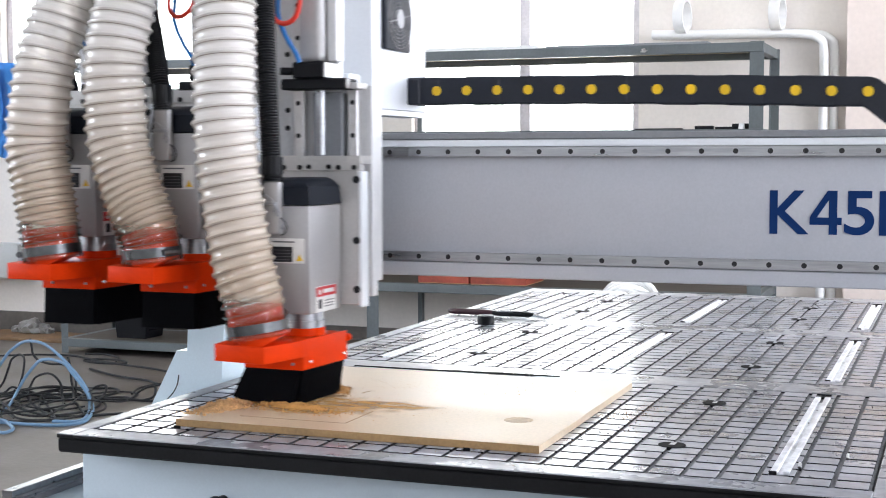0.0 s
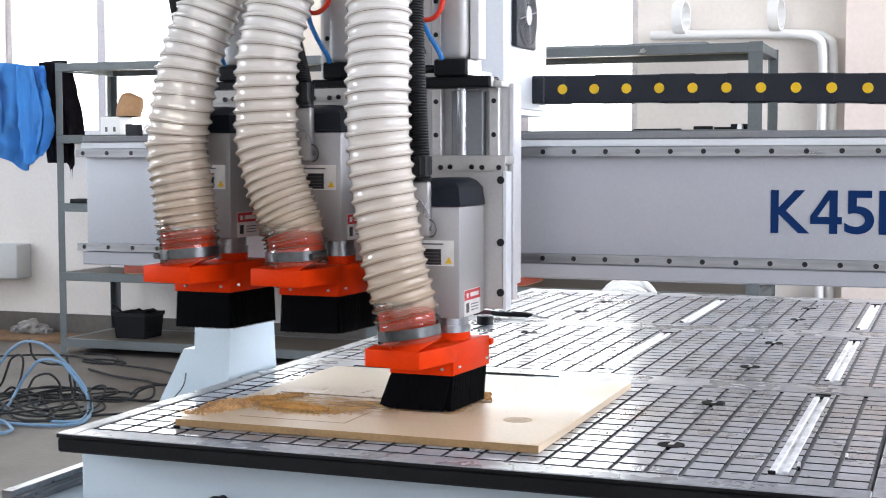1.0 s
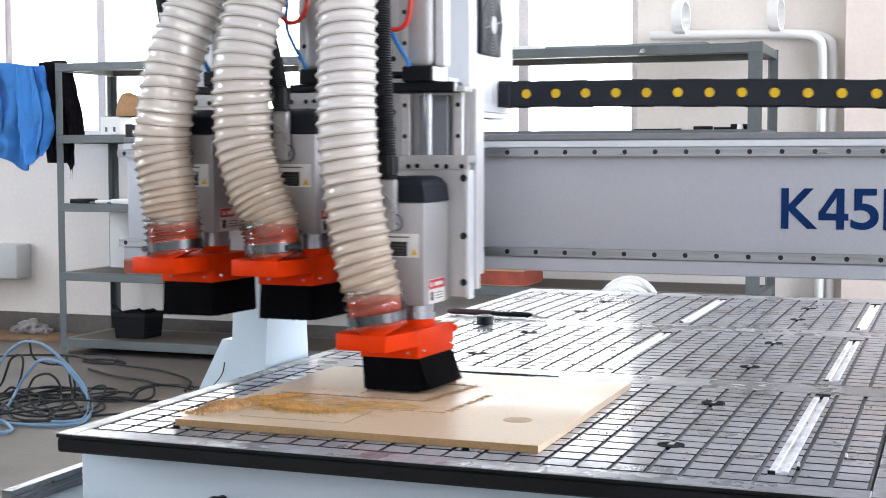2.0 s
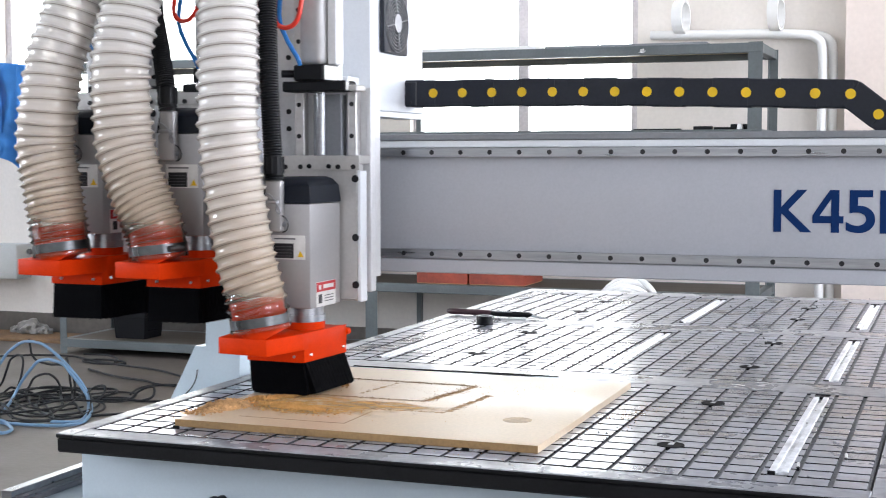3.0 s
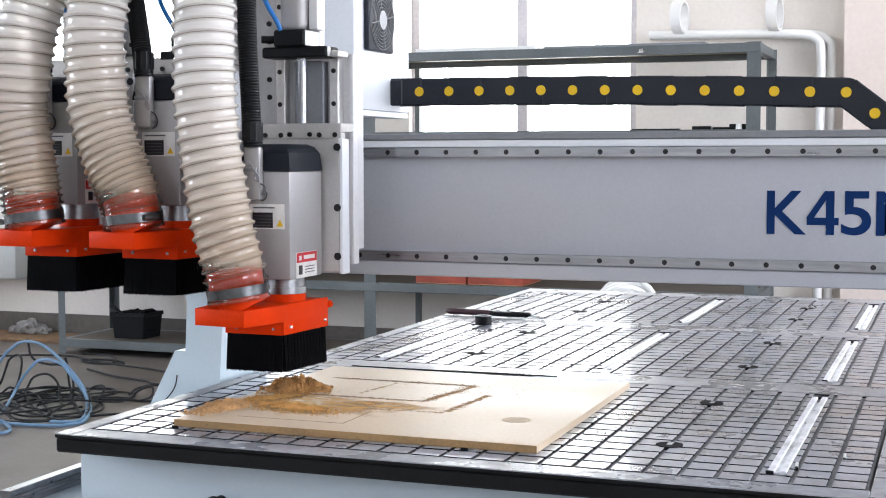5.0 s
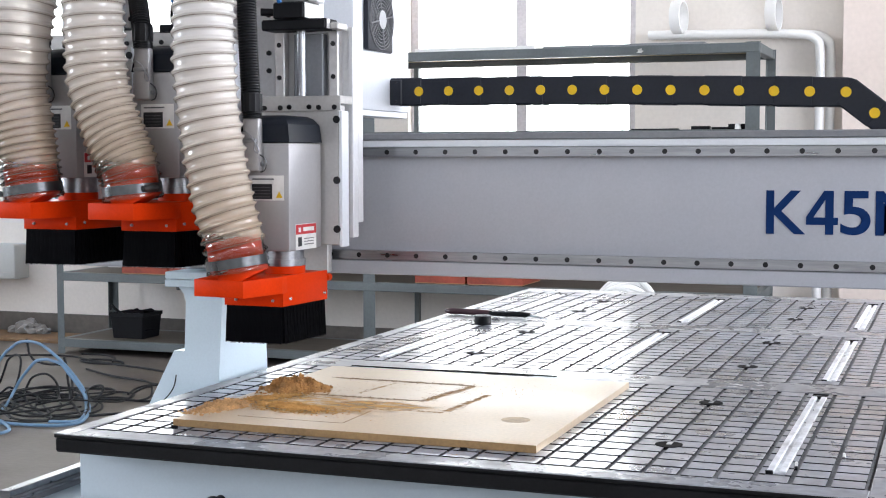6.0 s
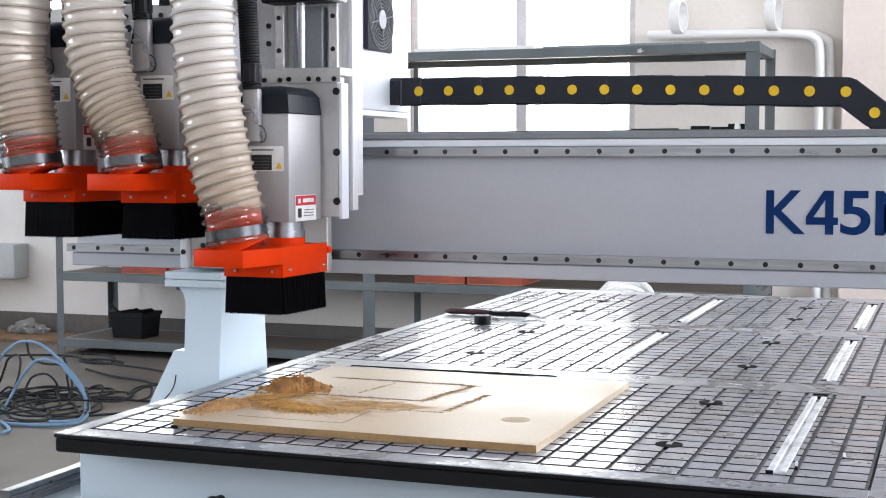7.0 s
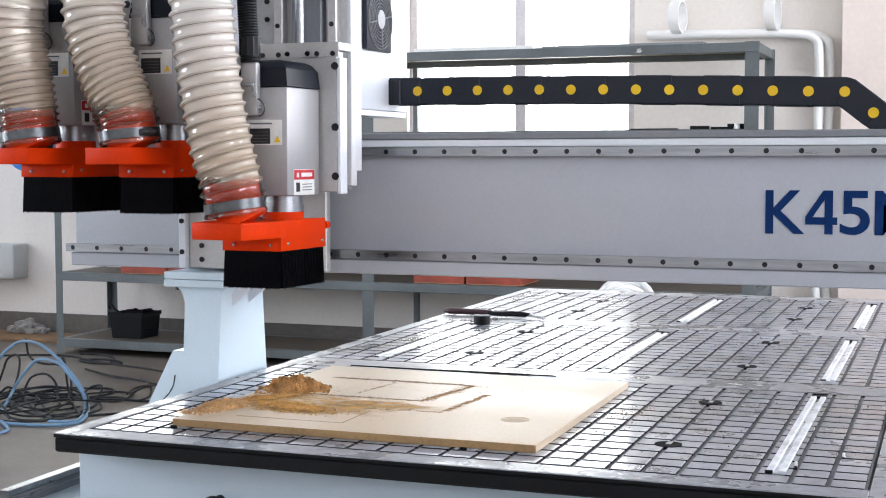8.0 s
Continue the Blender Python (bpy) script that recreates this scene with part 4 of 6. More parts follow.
    part("skirt", prism(B(), [(0.1465, y - 0.3500), (0.2595, y - 0.3520), (0.2710, y - 0.1990), (0.1580, y - 0.1970)], 0.2765, 0.3000, 0.0012), ORANGE, ds, "orange brush holder")
    part("side_cheek", prism(B(), [(0.2600, y - 0.3525), (0.2622, y - 0.3525), (0.2737, y - 0.1990), (0.2715, y - 0.1990)], 0.2770, 0.3296, 0.0008), ORANGE, ds)
    for xx, yy, z in ((0.2638, y - 0.330, 0.2895), (0.2727, y - 0.2115, 0.2895)):
        part("screw", cyl(B(), (xx - 0.001, yy, z), (xx + 0.0026, yy, z), 0.0036, 0.0028, seg=12), CHROME, ds)
    for x in (0.170, 0.242):
        part("screw", cyl(B(), (x, y - 0.3505, 0.287), (x, y - 0.3540, 0.287), 0.0030, 0.0022, seg=12), STEEL, ds)
    part("thumb_knob", cyl(B(), (0.271, y - 0.1995, 0.316), (0.272, y - 0.188, 0.316), 0.0068, seg=14), ORANGE, ds)
    # leaning hose socket
    part("hose_socket", cyl(B(), (0.2225, y - 0.4080, 0.3285), (0.2110, y - 0.4110, 0.351), 0.0425, 0.0425, seg=40), ORANGE, ds, "orange round hose socket")
    # brush: a dark core and a skirt of bristle tufts hung from the holder
    br = part("brush", bx(B(), 0.166, 0.253, y - 0.334, y - 0.215, 0.232, 0.2765), BRISTLE, h, "black bristle skirt")
    rng = random.Random(5)
    x0, x1, y0, y1 = 0.1520, 0.2560, y - 0.3450, y - 0.2035
    for side in range(4):
        L = (x1 - x0) if side in (0, 2) else (y1 - y0)
        k = round(L / 0.011)
        for i in range(k):
            u = (i + 0.5) / k
            p, nrm = ((Vector((x0 + u * L, y0, 0)), Vector((0, -1, 0))), (Vector((x1, y0 + u * L, 0)), Vector((1, 0, 0))), (Vector((x1 - u * L, y1, 0)), Vector((0, 1, 0))), (Vector((x0, y1 - u * L, 0)), Vector((-1, 0, 0))))[side]
            tg = Vector((-nrm.y, nrm.x, 0))
            bm = B()
            w, top, bot = L / k * 0.58, 0.0, -0.0675
            q = [tg * a * w + nrm * c for a, c in ((-1, -0.010), (1, -0.010), (1, 0.003), (-1, 0.003))]
            lo = [bm.verts.new(v * 1.05 + nrm * 0.0030 + Vector((0, 0, bot + 0.004))) for v in q]
            hi = [bm.verts.new(v + Vector((0, 0, top))) for v in q]
            bm.faces.new(hi)
            bm.faces.new(lo[::-1])
            for j in range(4):
                bm.faces.new((lo[j], lo[(j + 1) % 4], hi[(j + 1) % 4], hi[j]))
            # loose bristles on the outside, with uneven tips
            for _ in range(14):
                a = rng.uniform(-1, 1) * w
                hw = rng.uniform(0.0004, 0.0009)
                out, lean = rng.uniform(0.0032, 0.0046), rng.uniform(-0.0015, 0.0015)
                zt = bot + 0.0025 + rng.uniform(-0.0008, 0.0010)
                va = bm.verts.new(tg * (a - hw) + nrm * 0.0033)
                vb = bm.verts.new(tg * (a + hw) + nrm * 0.0033)
                vc = bm.verts.new(tg * (a + hw * 0.5 + lean) + nrm * (out + 0.0026) + Vector((0, 0, zt)))
                vd = bm.verts.new(tg * (a - hw * 0.5 + lean) + nrm * (out + 0.0026) + Vector((0, 0, zt)))
                bm.faces.new((va, vd, vc, vb))
            bmesh.ops.recalc_face_normals(bm, faces=bm.faces)
            me = bpy.data.meshes.new("bristle_tuft")
            bm.to_mesh(me)
            bm.free()
            me.materials.append(BRISTLE)
            t = new("bristle_tuft", me)
            t.parent = br
            p.x += 0.075 * (p.y - y0)
            t.location = p + Vector((0, 0, 0.2765)) - ORIGIN[h.name]
            TUFTS.append((t, nrm))
    return h


def build_hose(points, clamp_at, label, seed, tight):
    """A clear ribbed hose from a clamp upward; points from the clamp to the top; tight: rib pitch at the foot."""
    h = thing("dust_hose", points[0], label, "dust hose", "dust hoses on the router heads")
    R, pitch, step = 0.0500, 0.0212, 0.00165
    pts = resample(curve_points(points, 40), step)
    rng = random.Random(seed)
    # turns of the screw up to each point: ribs crowd together near the clamp
    turn, phase = 0.0, []
    for i in range(len(pts)):
        k = min(1.0, max(0.0, (i * step - 0.05) / 0.22))
        phase.append(turn)
        turn += step / (tight + (pitch - tight) * k * k * (3 - 2 * k))
    jit = [rng.uniform(-0.0006, 0.0006) for _ in range(int(turn) + 3)]
    fr = frames_along(pts)

    bm, seg = B(), 48
    rings = []
    for i, (p, t, a, b) in enumerate(fr):
        row = []
        grow = 0.0056 * min(1.0, max(0.0, (i * step - 0.016) / 0.008))
        for k in range(seg):
            f = phase[i] - k / seg + 1
            u = f % 1.0 - 0.5
            r = R + grow * (0.5 + 0.5 * math.cos(6.28319 * u)) ** 2.4 + jit[int(f)] * 0.7
            ang = 6.28319 * k / seg
            row.append(bm.verts.new(p + (a * math.cos(ang) + b * math.sin(ang)) * r))
        rings.append(row)
    for u, v in zip(rings, rings[1:]):
        for k in range(seg):
            bm.faces.new((u[k], u[(k + 1) % seg], v[(k + 1) % seg], v[k]))
    part("hose_wall", bm, HOSE_CLEAR, h, "clear ribbed plastic hose wall")
    # the reinforcing wire winds along the foot of the ribs
    spiral, i = [], 0
    for k in range(int((turn - 2.4) * 36)):
        want = 1.32 + k / 36
        while phase[i + 1] < want:
            i += 1
        p, t, a, b = fr[i]
        p = p.lerp(fr[i + 1][0], (want - phase[i]) / (phase[i + 1] - phase[i]))
        ang = 6.28319 * (k / 36)
        spiral.append(p + (a * math.cos(ang) + b * math.sin(ang)) * (R + 0.0032))
    part("wire_spiral", sweep(B(), spiral, 0.00055, 5), WIRE, h, "thin brown reinforcing wire")
    # orange cuff inside the lower end
    cuff = [p for p in pts if (p - pts[0]).length < 0.050]
    part("cuff", sweep(B(), cuff, R - 0.0040, 40), ORANGE, h, "orange cuff seen through the clear hose end")
    # clamp band above the clear lip
    k0 = next(i for i, p in enumerate(pts) if (p - pts[0]).length > 0.0015)
    t = (pts[k0 + 8] - pts[k0]).normalized()
    c = pts[k0]
    bm = ring(B(), c, t, R + 0.0008, R + 0.0024, 0.0165, 44)
    cl = part("hose_clamp", bm, CLAMP_STEEL, h, "steel worm-drive hose clamp")
    side = Vector((clamp_at[0], clamp_at[1], 0))
    side = (side - t * side.dot(t)).normalized()
    m = c + side * (R + 0.006) + t * 0.007
    wd = t.cross(side)
    part("clamp_screw", cyl(cyl(B(), m - wd * 0.012, m + wd * 0.012, 0.0055, seg=12), m + wd * 0.012, m + wd * 0.018, 0.0040, seg=6), CLAMP_STEEL, cl)
    # the soft lip of the hose below the band
    lip = [c - t * 0.0085, c - t * 0.0060, c - t * 0.0020, c - t * 0.0002]
    part("lip", sweep(B(), lip, lambda i: (R + 0.0012, R + 0.0034, R + 0.0036, R + 0.0010)[i], 40, caps=False), HOSE_CLEAR, h, "clear rolled hose lip under the clamp")
    return h


CARRIAGE = build_carriage()
SLIDE = build_slide()
HEAD = build_head()
HEADS = [HEAD]
for k in (1, 2):
    org = ORIGIN[HEAD.name]
    HEADS.append(copy_thing(HEAD, pose(org.x + HEAD_STEP * k, org.y, org.z + TZ + HEAD_LIFT)))


# the raised heads carry their shoes slightly askew of the spindle
for k, slip in ((1, 0.007), (2, 0.013)):
    for ob in HEADS[k].children:
        kind = ob.name.split(".")[0]
        if kind == "brush":
            ob.location.x += slip
        for sub in ob.children:
            if kind == "dust_shoe":
                sub.location.x += slip


def build_conduit(head, rise):
    """Corrugated cable conduit above the plug of one head; points from the nut upward."""
    y = GY0
    pts = resample(curve_points([(px, y + py, pz) for px, py, pz in rise], 30), 0.0016)
    cd = part("conduit", sweep(B(), pts, lambda i: 0.0160 + (0.0016 if i % 3 == 0 else 0), 18), RUBBER, HEAD, "black corrugated cable conduit")
    ribbed = [(0.2024 + (0.0186 if k % 2 else 0.0172) * math.cos(k * 0.2618), y - 0.346 + (0.0186 if k % 2 else 0.0172) * math.sin(k * 0.2618)) for k in range(24)]
    nut = cyl(prism(B(), ribbed, 0.612, 0.642), (0.2030, y - 0.346, 0.6012), (0.2028, y - 0.346, 0.6119), 0.0160, seg=18)
    part("conduit_nut", nut, RUBBER, cd)
    cd.parent = head


UPRIGHT = [(0.2030, -0.346, 0.602), (0.1990, -0.345, 0.66), (0.1905, -0.340, 0.80), (0.176, -0.315, 0.96), (0.162, -0.285, 1.12)]
LEANING = [(0.2030, -0.346, 0.602), (0.1920, -0.336, 0.650), (0.152, -0.288, 0.72), (0.106, -0.236, 0.80), (0.080, -0.222, 0.92), (0.072, -0.218, 1.05)]
for ob, rise in zip(HEADS, (UPRIGHT, LEANING, LEANING)):
    build_conduit(ob, rise)
yh = GY0 - 0.343


def stand(points, dx, dy):
    """Hose points moved out over the duct."""
    return [(px + dx, py + dy, 0.436 + (pz - 0.436) * 0.966 + 0.002) for px, py, pz in points]


HOSES = [
    build_hose(stand([(0.1710, yh, 0.3415), (0.1630, yh - 0.001, 0.390), (0.1435, yh - 0.002, 0.466), (0.1255, yh, 0.562), (0.1155, yh, 0.640), (0.1105, yh, 0.715), (0.1065, yh + 0.01, 0.82), (0.0965, yh + 0.03, 0.95), (0.0815, yh + 0.06, 1.10), (0.0665, yh + 0.09, 1.25)], 0.037, -0.069), (0.4, 1.0), "clear ribbed dust hose clamped to the lowest orange shoe", 1, 0.0185),
    build_hose(stand([(-0.0370, yh, 0.466), (-0.0450, yh, 0.514), (-0.0795, yh, 0.592), (-0.1025, yh, 0.664), (-0.1085, yh, 0.722), (-0.1095, yh, 0.82), (-0.0985, yh + 0.02, 0.93), (-0.0835, yh + 0.05, 1.06), (-0.0735, yh + 0.09, 1.25)], 0.040, -0.067), (1, -0.5), "clear ribbed dust hose curving up from a raised shoe", 2, 0.0125),
    build_hose(stand([(-0.2455, yh, 0.466), (-0.2525, yh, 0.517), (-0.2655, yh, 0.600), (-0.2775, yh, 0.670), (-0.2695, yh, 0.740), (-0.260, yh + 0.012, 0.83), (-0.236, yh + 0.035, 0.93), (-0.208, yh + 0.065, 1.06), (-0.190, yh + 0.10, 1.25)], 0.042, -0.066), (-1, -0.4), "clear ribbed dust hose bowing out from the far raised shoe", 3, 0.0125),
]


# ---- the drag chain ----
def build_chain():
    y0, y1 = GY0 + 0.22, GY0 + 0.28
    ch = thing("drag_chain", (0.25, GY0 + 0.25, 0.45), "black plastic cable drag chain with yellow dots", "drag chain")
    z0, z1 = 0.546, 0.602
    path = [Vector((0.2235 + 0.0658 * i, 0, 0.5752 - 0.0012 * i + 0.0042 * math.sin(3.1416 * min(i, 14) / 14))) for i in range(15)]
    d = Vector((0.0515, 0, -0.0410))
    while path[-1].z > 0.46:
        path.append(path[-1] + d)
    for i in range(len(path) - 1):
        a, b = path[i], path[i + 1]
        ang = math.atan2(b.z - a.z, b.x - a.x)
        mid = (a + b) / 2
        m = Matrix.Translation((mid.x, (y0 + y1) / 2, mid.z)) @ Matrix.Rotation(-ang, 4, "Y")
        L = (b - a).length
        bm = B()
        hh = 0.0283
        tuck = 0.0009 * (i % 2)
        bx(bm, -L / 2 - 0.004, L / 2 + 0.0038, -0.0279 + tuck, -0.0215, -hh + tuck, hh - tuck, 0.0022)
        bx(bm, -L / 2 - 0.004, L / 2 + 0.0038, 0.0215, 0.0275 - tuck, -hh + tuck, hh - tuck, 0.0022)
        for s0, s1 in ((-0.0262, -0.0216), (0.0216, 0.0260)):
            cyl(bm, (L / 2, s0, 0), (L / 2, s1, 0), hh - 0.0012, seg=36)
        bx(bm, -L / 2 + 0.008, L / 2 - 0.008, -0.0215, 0.0215, hh - 0.005, hh - 0.001)
        bx(bm, -L / 2 + 0.008, L / 2 - 0.008, -0.0215, 0.0215, -hh + 0.001, -hh + 0.005)
        bmesh.ops.transform(bm, matrix=m, verts=bm.verts)
        lk = part("chain_link", bm, CHAIN_BLACK, ch)
        bm = cyl(B(), (L / 2 - 0.002, -0.0279, 0), (L / 2 - 0.002, -0.0292, 0), 0.0100, 0.0094, seg=24)
        bmesh.ops.transform(bm, matrix=m, verts=bm.verts)
        part("yellow_dot", bm, YELLOW, lk, "round yellow dot")
    eb = part("end_bracket", bx(B(), 0.2045, 0.250, y0 - 0.002, y1 + 0.002, z0 + 0.002, z1 - 0.002, 0.002), CHAIN_BLACK, ch)
    for xx, zz in ((0.211, 0.554), (0.211, 0.594), (0.237, 0.554), (0.237, 0.594)):
        part("screw", cyl(B(), (xx, y0 - 0.002, zz), (xx, y0 - 0.0032, zz), 0.003, seg=10), BOLT, eb)
    return ch


CHAIN = build_chain()


# ---- the work on the table ----
def dust_mound(name, cx, cy, lx, ly, hgt, ang, seed, mat, label, n=(90, 60), grains=0, grit=0.0015):
    """An uneven heap of dust on the board, with loose grains lying on it."""
    bm = B()
    rng = random.Random(seed + 40)
    cover = bm.verts.layers.float.new("cover")
    nx, ny = n
    ca, sa = math.cos(ang), math.sin(ang)
    grid = []
    for j in range(ny + 1):
        row = []
        for i in range(nx + 1):
            u, v = 2 * i / nx - 1, 2 * j / ny - 1
            px, py = u * lx, v * ly
            q = Vector((px * 45 + seed * 7.1, py * 45, seed))
            edge = 0.85 + 0.35 * noise.noise(Vector((px * 25, py * 25, seed + 3)))
            f = max(0.0, 1 - (u * u + v * v) / (edge * edge))
            z = hgt * (f ** 0.8) * (0.75 + 0.42 * noise.noise(q) + 0.36 * noise.noise(q * 2.7) + 0.30 * noise.noise(q * 6.5))
            v0 = bm.verts.new((cx + px * ca - py * sa, cy + px * sa + py * ca, BT - 0.0012 + max(0, z) + (0.0014 if f > 0.0 else -0.001)))
            v0[cover] = min(1.0, 1.6 * f)
            row.append(v0)
        grid.append(row)
    for j in range(ny):
        for i in range(nx):
            bm.faces.new((grid[j][i], grid[j][i + 1], grid[j + 1][i + 1], grid[j + 1][i]))
    for _ in range(grains):
        i, j = int(nx * min(1, max(0, rng.gauss(0.5, 0.25)))), int(ny * min(1, max(0, rng.gauss(0.5, 0.25))))
        at = grid[j][i].co.copy()
        at.z = max(at.z, BT)
        r = grit * rng.choice((0.4, 0.5, 0.6, 0.8, 1.1, 1.6))
        vs = [bm.verts.new(at + Vector((a, b, c)) * r) for a, b, c in ((1, rng.uniform(-0.4, 0.4), -0.3), (-0.6, 0.9, -0.3), (-0.5, rng.uniform(-1.1, -0.6), -0.3), (rng.uniform(-0.5, 0.5), rng.uniform(-0.5, 0.5), rng.uniform(0.7, 1.2)))]
        for w in vs:
            w[cover] = 1.0
        for f in ((0, 1, 3), (1, 2, 3), (2, 0, 3), (0, 2, 1)):
            bm.faces.new([vs[k] for k in f])
    return single(name, bm, mat, (cx, cy, BT), label, "sawdust", "sawdust on the board", "stuff")


BT = 0.012  # top of the board
CLUMPS = []


def crumbs(name, spots, seed, mat, label, base=BT, group="sawdust on the board"):
    """Loose grains scattered round given segments (x0, y0, x1, y1, spread, count, size)."""
    rng = random.Random(seed)
    bm = B()
    for x0, y0, x1, y1, spread, count, size in spots:
        for _ in range(count):
            t = rng.random()
            x = x0 + (x1 - x0) * t + rng.gauss(0, spread)
            y = y0 + (y1 - y0) * t + rng.gauss(0, spread)
            r = size * rng.uniform(0.5, 1.5)
            vs = [bm.verts.new((x + r * rng.uniform(0.6, 1.2) * a, y + r * rng.uniform(0.6, 1.2) * b, base - 0.0003 + r * c)) for a, b, c in ((1, 0, 0), (-0.5, 0.9, 0), (-0.5, -0.9, 0), (rng.uniform(-0.4, 0.4), rng.uniform(-0.4, 0.4), rng.uniform(0.7, 1.4)))]
            for f in ((0, 1, 3), (1, 2, 3), (2, 0, 3), (0, 2, 1)):
                bm.faces.new([vs[k] for k in f])
    return single(name, bm, mat, ((spots[0][0] + spots[0][2]) / 2, (spots[0][1] + spots[0][3]) / 2, base), label, "sawdust", group, "stuff")


def build_work():
    b = thing("work_board", (0.458, 0.422, 0.0), "pale square wooden board being cut on the table", "board")
    part("panel", bx(B(), 0.149, 0.767, 0.115, 0.730, 0.0002, BT, 0.0006), MDF, b, "pale wooden panel")
    pm = bpy.data.objects["panel"].data
    pm.materials.append(MDF_FRONT_EDGE)
    # front edge sawn brown; right edge stays pale to put its light in colour
    pm.polygons.foreach_set("material_index", [1 if q.normal.y < -0.5 else 0 for q in pm.polygons])
    part("stain", cyl(B(), (0.678, 0.298, BT - 0.001), (0.678, 0.298, BT + 0.00025), 0.024, seg=32), surface("board_stain", (0.50, 0.36, 0.22), 0.6, grain=200, amount=0.2, stain=40, stain_amount=0.3), b, "faint round brown stain")
    # old cut outline near the front corner
    for x0, x1, y0, y1 in ((0.235, 0.425, 0.1745, 0.1765), (0.20, 0.37, 0.3195, 0.3210), (0.424, 0.426, 0.176, 0.29), (0.36, 0.42, 0.305, 0.3062)):
        part("scribed_line", bx(B(), x0, x1, y0, y1, BT - 0.002, BT + 0.0002), MDF_CUT, b)
    CLUMPS.append(dust_mound("sawdust_heap", 0.207, 0.442, 0.066, 0.052, 0.027, 0.35, 1, SAWDUST_HEAP, "tall crumbly heap of brown sawdust on the board", grains=900, grit=0.0024))
    dust_mound("sawdust_film", 0.320, 0.310, 0.165, 0.115, 0.0010, -0.05, 12, DUST_FILM, "thin golden film of sawdust on the board")
    dust_mound("sawdust_film", 0.420, 0.345, 0.13, 0.045, 0.0007, 0.08, 14, DUST_FILM, "thin golden film of sawdust on the board")
    dust_mound("sawdust_heap", 0.173, 0.230, 0.070, 0.030, 0.014, 1.25, 2, SAWDUST_PALE, "low crumbly heap of sawdust at the board's corner", grains=800, grit=0.0024)
    dust_mound("sawdust_heap", 0.284, 0.268, 0.098, 0.040, 0.008, -0.12, 4, DUST_DRIFT, "flat drift of sawdust on the board", grains=900, grit=0.0018)
    dust_mound("sawdust_heap", 0.205, 0.340, 0.080, 0.032, 0.005, 0.9, 6, DUST_DRIFT, "thin drift of sawdust along the board", grains=700, grit=0.0016)
    crumbs("sawdust_crumbs", [(0.16, 0.20, 0.22, 0.40, 0.012, 240, 0.0022), (0.20, 0.27, 0.40, 0.265, 0.016, 420, 0.0014), (0.16, 0.16, 0.40, 0.24, 0.03, 60, 0.0007), (0.20, 0.45, 0.29, 0.46, 0.022, 420, 0.0008), (0.22, 0.41, 0.55, 0.33, 0.035, 900, 0.0006), (0.25, 0.58, 0.55, 0.50, 0.03, 500, 0.0006), (0.55, 0.5, 0.66, 0.62, 0.03, 60, 0.0011)], 3, SAWDUST, "loose brown sawdust crumbs round the heaps")
    crumbs("sawdust_specks", [(0.80, 0.20, 0.84, 0.62, 0.024, 420, 0.0007), (0.82, 0.42, 0.86, 0.56, 0.020, 240, 0.0008), (0.07, 0.16, 0.13, 0.45, 0.020, 160, 0.0010), (0.2, 0.085, 0.9, 0.085, 0.02, 140, 0.0009)], 8, SAWDUST_RIDGE, "brown dust specks on the grey table", 0.0001, "sawdust on the table")
    crumbs("dark_specks", [(0.82, 0.16, 0.90, 0.66, 0.05, 70, 0.0016), (0.3, 1.0, 1.1, 1.6, 0.1, 90, 0.0018), (0.95, 0.15, 1.2, 0.7, 0.05, 60, 0.0015), (0.3, 1.9, 1.1, 2.4, 0.1, 60, 0.0022)], 9, GROOVE, "black grit scattered on the grey table", 0.0001, "sawdust on the table")



